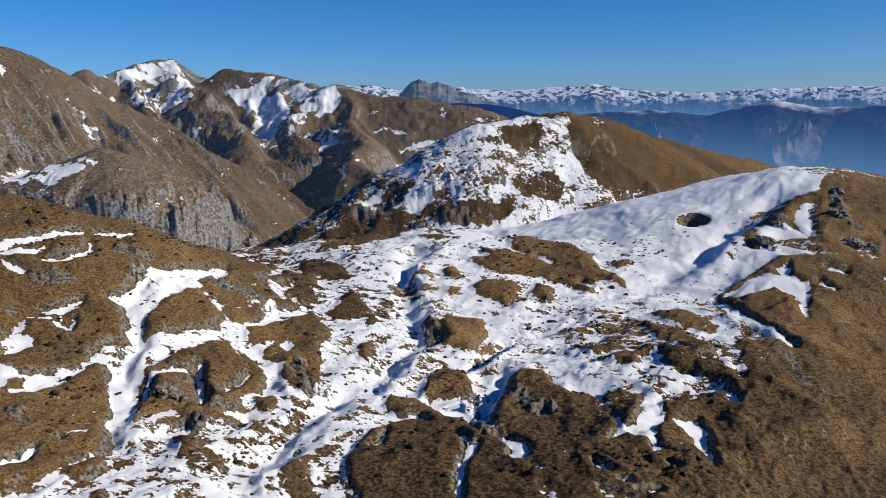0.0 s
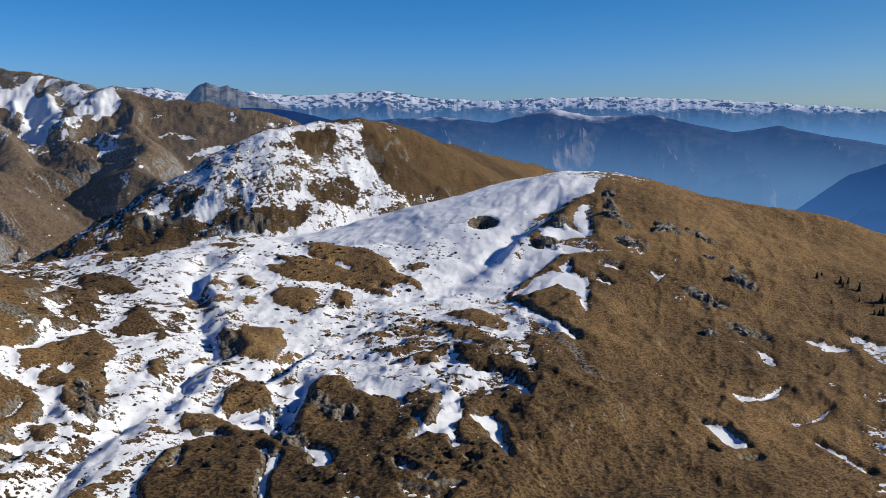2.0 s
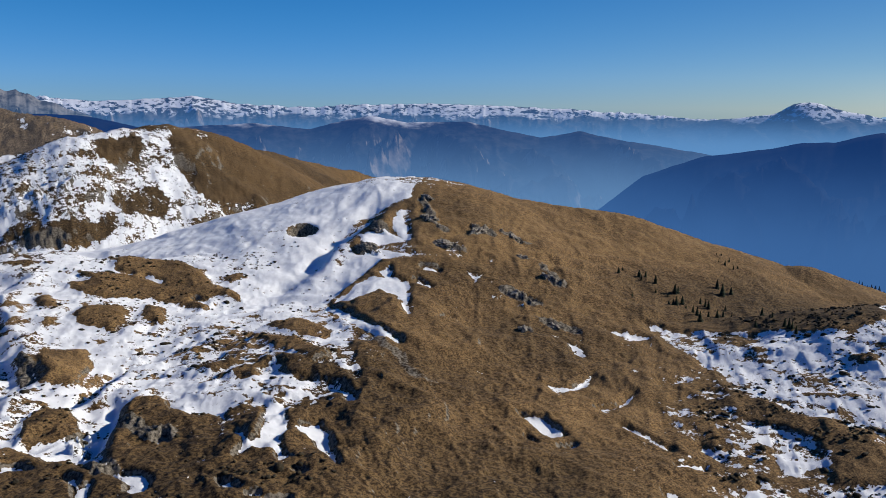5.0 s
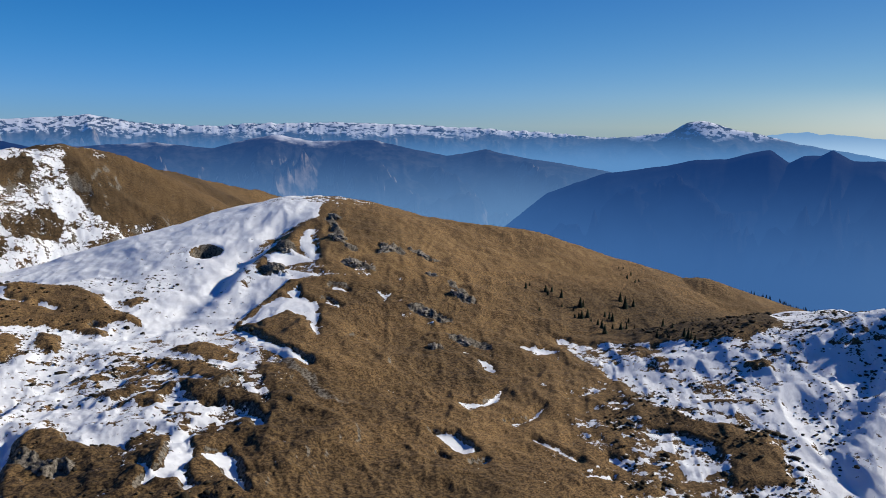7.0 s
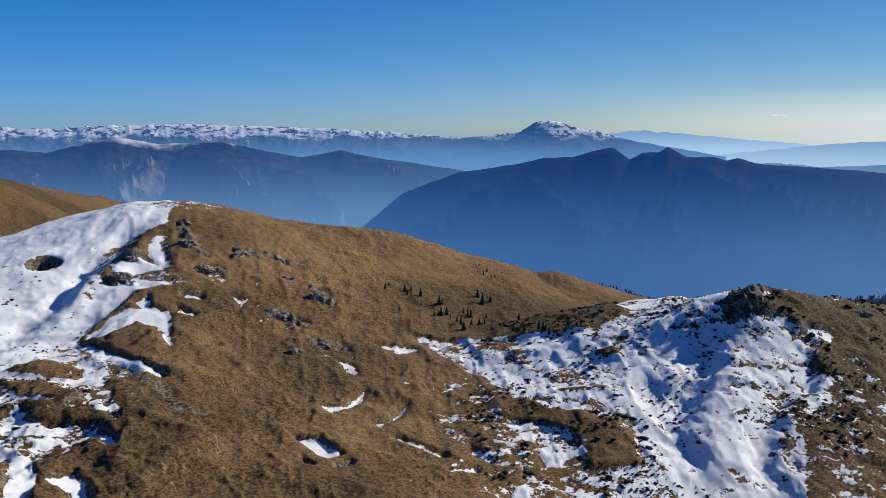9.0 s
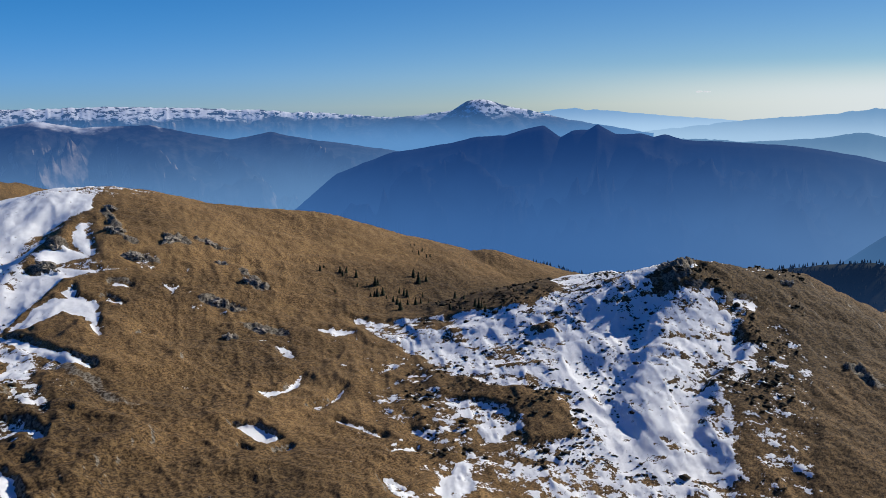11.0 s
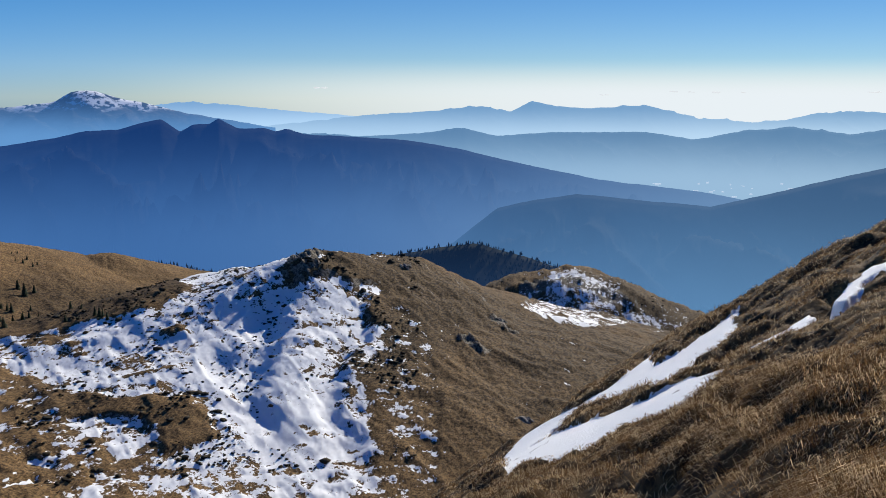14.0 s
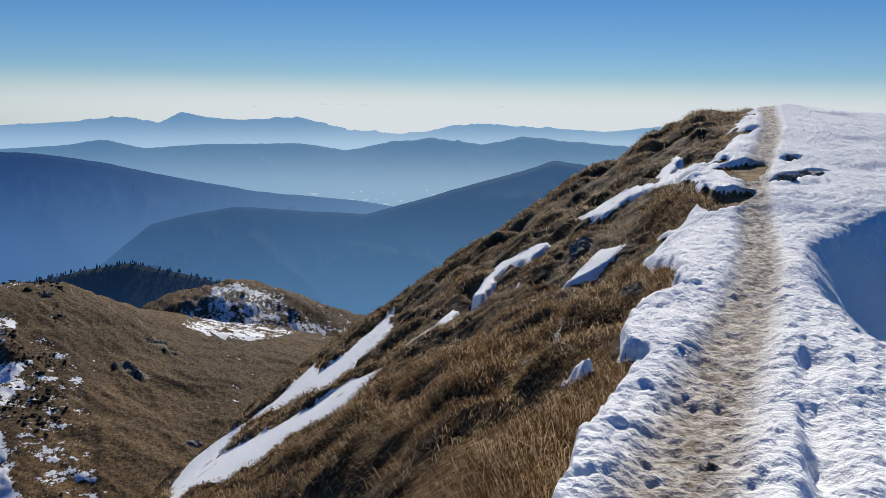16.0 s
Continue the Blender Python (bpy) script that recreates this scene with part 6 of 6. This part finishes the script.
def near_grass():
    """Tussocks of long dry grass: blades spring from the heaps and hang over their sides."""
    rng = np.random.default_rng(3)
    n = 150000
    dist = np.exp(rng.uniform(np.log(2.6), np.log(46), n))
    bear = np.radians(rng.uniform(66, 121, n))
    x, y = dist * np.sin(bear), dist * np.cos(bear)
    u, v = crest_frame(x, y)
    keep = (v > 0.6) & (v < 24)
    x, y, dist, v = x[keep], y[keep], dist[keep], v[keep]
    s = snow_field(x, y, np.zeros_like(x))
    keep = s < 0.08
    x, y, dist, v = x[keep], y[keep], dist[keep], v[keep]
    e = 0.12
    lie = tussocks(x, y)
    gx, gy = (tussocks(x + e, y) - lie) / e, (tussocks(x, y + e) - lie) / e
    keep = rng.random(len(x)) < np.clip(0.40 + 2.4 * (lie + 0.10 + 0.004 * dist), np.where(v < 1.7, 0.5, 0.12), 1)
    x, y, dist, gx, gy = x[keep], y[keep], dist[keep], gx[keep], gy[keep]
    per = max(1, int(390000 / len(x)))
    x, y, dist, gx, gy = (np.repeat(a, per) for a in (x, y, dist, gx, gy))
    m = len(x)
    x, y = x + rng.normal(0, 0.035, m) * (0.5 + dist / 10), y + rng.normal(0, 0.035, m) * (0.5 + dist / 10)
    z = rough_ground(x, y)
    size = (0.055 + 0.12 * rng.random(m) ** 1.8) * (0.95 + 0.5 * cloud(x, y, 1.5, 2, 61))
    width = (0.0006 + 0.00024 * dist) * rng.uniform(0.7, 1.4, m)
    # outward from the heap, a little down the slope, and tousled
    ox, oy = -gx + 0.45 * CV[0] + 0.5 * rng.normal(0, 1, m) + 0.6 * cloud(x, y, 0.6, 2, 301), -gy + 0.45 * CV[1] + 0.5 * rng.normal(0, 1, m) + 0.6 * cloud(x, y, 0.6, 2, 303)
    length = np.maximum(np.hypot(ox, oy), 1e-3)
    dx, dy = ox / length, oy / length
    sx, sy = -dy, dx
    lift = rng.uniform(0.2, 1.1, m) ** 1.3
    bend = rng.normal(0, 0.3, m)
    base = np.stack([x, y, z - 0.02], -1)
    side = np.stack([sx, sy, 0.4 * rng.normal(0, 1, m)], -1) * width[:, None]

    def along(out, up, sway):
        return base + np.stack([(dx * out + sx * sway) * size, (dy * out + sy * sway) * size, up * size], -1)

    mid, tip = along(0.45, 0.75 * lift, 0.25 * bend), along(1.0, 0.6 * lift - 0.30, bend)
    verts = np.stack([base - side, base + side, mid + side * 0.9, mid - side * 0.9, tip], 1)
    f = np.array([[0, 1, 2], [0, 2, 3], [3, 2, 4]])
    faces = (np.arange(m)[:, None, None] * 5 + f[None]).reshape(-1, 3)
    ob = soup("grass", verts.reshape(-1, 3), faces, grass_material())
    return tagged(ob, "Long dry golden brown tussock grass on the slope", "grass", kind="stuff")


near_grass()


def shrub_material():
    n = Nodes("low_shrub")
    rnd = n.add("ShaderNodeNewGeometry").outputs["Random Per Island"]
    f = n.noise(n.at(), 2.5, 5, 0.7)
    c = n.mix(rnd, (0.022, 0.017, 0.010), (0.085, 0.06, 0.03))
    return n.done(n.mix(f, c, (0.03, 0.026, 0.016)), 0.95, n.bump(f, 1.0, 0.3))


def low_shrubs():
    """Dark heather, juniper and stones that stand out of the snow."""
    rng = np.random.default_rng(9)
    bm = bmesh.new()
    bmesh.ops.create_icosphere(bm, subdivisions=1, radius=1.0)
    unit = np.array([v.co[:] for v in bm.verts])
    tris = np.array([[v.index for v in f.verts] for f in bm.faces])
    bm.free()
    zones = (((45, 72), (175, 300), 2500), ((74, 92), (470, 525), 150), ((-27, 20), (145, 345), 3000), ((-8, 9), (540, 600), 1500))
    pts = []
    for (b0, b1), (r0, r1), n in zones:
        r, b = np.sqrt(rng.uniform(r0 * r0, r1 * r1, n * 3)), np.radians(rng.uniform(b0, b1, n * 3))
        x, y = r * np.sin(b), r * np.cos(b)
        order = np.argsort(-(cloud(x, y, 14, 4, 311, 0.7) + rng.normal(0, 0.12, n * 3)))[:n]
        pts.append(np.stack([x[order], y[order]], -1))
    pts = np.concatenate(pts)
    m = len(pts)
    z = rough_ground(pts[:, 0], pts[:, 1])
    size = np.exp(rng.normal(-1.4, 0.55, m))
    verts = unit[None] * (1 + rng.normal(0, 0.24, (m, len(unit), 1)))
    verts = verts * np.stack([size * rng.uniform(0.8, 1.6, m), size, size * rng.uniform(0.4, 0.75, m)], -1)[:, None]
    a = rng.uniform(0, 6.28, m)
    c, s = np.cos(a)[:, None], np.sin(a)[:, None]
    vx, vy = verts[..., 0] * c - verts[..., 1] * s, verts[..., 0] * s + verts[..., 1] * c
    out = np.stack([vx + pts[:, :1], vy + pts[:, 1:], verts[..., 2] + z[:, None] + 0.25], -1)
    faces = (np.arange(m)[:, None, None] * len(unit) + tris[None]).reshape(-1, 3)
    ob = soup("low_shrubs", out.reshape(-1, 3), faces, shrub_material(), smooth=True)
    return tagged(ob, "Dark heather clumps and stones poking out of snow", "shrubs", kind="stuff")


low_shrubs()


def far_forest():
    """Conifer woods on the hill below the summit."""
    rng = np.random.default_rng(21)
    gx, gy, gz = SLOPES["forest_hill"]
    rows, cols = gx.shape
    n = 6000
    i, j = rng.integers(int(rows * 0.45), rows, n), rng.integers(0, cols, n)
    x, y, z = gx[i, j] + rng.normal(0, 2, n), gy[i, j] + rng.normal(0, 2, n), gz[i, j]
    h, a = rng.uniform(2.0, 4.6, n), rng.uniform(0, 6.28, n)
    ring = np.arange(6) * math.pi / 3
    rad = (h * rng.uniform(0.20, 0.30, n))[:, None] * rng.uniform(0.7, 1.2, (n, 6))
    verts = np.zeros((n, 7, 3))
    verts[:, :6, 0] = x[:, None] + rad * np.cos(ring + a[:, None])
    verts[:, :6, 1] = y[:, None] + rad * np.sin(ring + a[:, None])
    verts[:, :6, 2] = z[:, None] - 0.5 + rng.uniform(0, 1, (n, 6))
    verts[:, 6] = np.stack([x, y, z + h], -1)
    f = np.array([[k, (k + 1) % 6, 6] for k in range(6)])
    faces = (np.arange(n)[:, None, None] * 7 + f[None]).reshape(-1, 3)
    # the trees take the hill's material with its haze glow mixed in
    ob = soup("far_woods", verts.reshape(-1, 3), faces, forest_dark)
    return tagged(ob, "Dark spruce woods covering the lower hill", "trees", kind="stuff")


far_forest()


# ---- small stones by the path
NEAR_STONE = stone_material("path_stone", (0.05, 0.045, 0.04), (0.30, 0.28, 0.25), 9.0)
for i, (x, y, w) in enumerate([(3.5, -1.9, 0.2), (15.1, -8.7, 0.6), (15.6, -9.4, 0.8), (17.6, -10.1, 0.4)]):
    crag("path_stone", x, y, height(x, y) + 0.10, w, 500 + i, "Flat dark stone lying in trodden snow", "stone", "stones on the path", 0.30, 0.55, NEAR_STONE)
for i, (x, y, w) in enumerate([(16.2, -5, 0.7), (8.9, -3.5, 0.5), (30.7, -8.1, 0.8), (16.4, -5.1, 0.7), (198.7, 36.4, 6.2)]):
    crag("slope_stone", x, y, height(x, y), w, 520 + i, "Grey stone half buried in dry tussock grass", "stone", "stones in the grass", 0.40, 0.62, NEAR_STONE)


def snow_scrap_material():
    n = Nodes("old_snow")
    f = n.noise(n.at(), 14, 4)
    return n.done(n.mix(f, (0.70, 0.73, 0.77), (0.80, 0.81, 0.82)), 0.85, n.bump(f, 0.8, 0.04), spec=0.15)


OLD_SNOW = snow_scrap_material()
for i, (x, y, w) in enumerate([(6, -1.8, 0.3), (7.1, -1.9, 0.2), (8.3, -2.3, 0.1), (5.8, -2, 0.1)]):
    crag("snow_scrap", x, y, height(x, y) + 0.02, w, 560 + i, "Small scrap of old snow lying between grass tussocks", "snow", "scraps of snow in the grass", 0.34, 0.5, OLD_SNOW)


def village():
    """Pale roofs and walls of the towns down in the valley, paled by haze glow in the material."""
    rng = np.random.default_rng(31)
    gx, gy, gz = SLOPES["hazy_range_near"]
    bearing = np.degrees(np.arctan2(gx, gy))
    rows, cols = np.nonzero((bearing > 84) & (bearing < 100) & (np.arange(gx.shape[0])[:, None] < 8))
    pick = rng.choice(len(rows), 70, replace=False)
    n = len(pick)
    x, y, z = (g[rows[pick], cols[pick]] + rng.normal(0, 6, n) * k for g, k in ((gx, 1), (gy, 1), (gz, 0)))
    w, d, h = rng.uniform(5, 22, n), rng.uniform(5, 10, n), rng.uniform(3, 6, n)
    box = np.array([[i, j, k] for k in (-1, 1) for j in (-1, 1) for i in (-1, 1)]) * 0.5
    verts = box[None] * np.stack([d, w, h], -1)[:, None] + np.stack([x, y, z + 2], -1)[:, None]
    f = np.array([[0, 2, 1], [1, 2, 3], [4, 5, 6], [5, 7, 6], [0, 1, 4], [1, 5, 4], [2, 6, 3], [3, 6, 7], [0, 4, 2], [2, 4, 6], [1, 3, 5], [3, 7, 5]])
    faces = (np.arange(n)[:, None, None] * 8 + f[None]).reshape(-1, 3)
    m = Nodes("far_walls")
    rnd = m.add("ShaderNodeNewGeometry").outputs["Random Per Island"]
    # three quarters of the wall colour is emission standing in for haze
    mat = m.done(m.mix(rnd, (0.6, 0.58, 0.55), (0.8, 0.8, 0.8)), 0.8, None, (0.75, (0.48, 0.60, 0.75, 1)))
    ob = soup("far_village", verts.reshape(-1, 3), faces, mat)
    return tagged(ob, "Tiny pale buildings of a valley town in haze", "village", kind="stuff")


village()


def wisp(bearing, elevation, width, seed):
    """A small flat cloud low over the plain."""
    rng = random.Random(seed)
    bm = bmesh.new()
    for k in range(5):
        m = Matrix.Translation((rng.uniform(-0.4, 0.4) * width, rng.uniform(-0.1, 0.1) * width, rng.uniform(-0.02, 0.03) * width))
        bmesh.ops.create_icosphere(bm, subdivisions=2, radius=1.0, matrix=m @ Matrix.Diagonal((width * rng.uniform(0.12, 0.3), width * 0.12, width * rng.uniform(0.03, 0.075), 1)))
    for v in bm.verts:
        v.co += Vector((0, 0, 1)) * noise.noise(v.co * 0.08) * width * 0.04
    mesh = bpy.data.meshes.new("cloud")
    bm.to_mesh(mesh)
    bm.free()
    mesh.materials.append(CLOUD)
    mesh.polygons.foreach_set("use_smooth", np.full(len(mesh.polygons), True))
    ob = new("cloud", mesh)
    b, r = radians(bearing), 4850
    ob.matrix_basis = Matrix.Translation((r * math.sin(b), r * math.cos(b), r * math.tan(radians(elevation)))) @ pose(0, 0, 0, 0, 0, -bearing)
    return tagged(ob, "Small white cumulus cloud low over the plain", "cloud", "clouds on the horizon", kind="structure")


def cloud_material():
    n = Nodes("cloud")
    f = n.noise(n.at(), 0.05, 5)
    # sunlight scattered in the cloud is put in as surface glow
    return n.done(n.mix(f, (0.75, 0.76, 0.78), (0.9, 0.9, 0.9)), 1.0, None, (0.72, (0.76, 0.77, 0.76, 1)), spec=0.0)


CLOUD = cloud_material()
for i, (b, e, w) in enumerate([(88.9, 0.62, 60), (89.9, 0.60, 45), (91.4, 0.58, 55), (93.2, 0.6, 40), (84.3, 0.4, 50), (100.6, 0.62, 60), (106.8, 0.7, 45), (65.2, 0.75, 70)]):
    wisp(b, e, w, 700 + i)
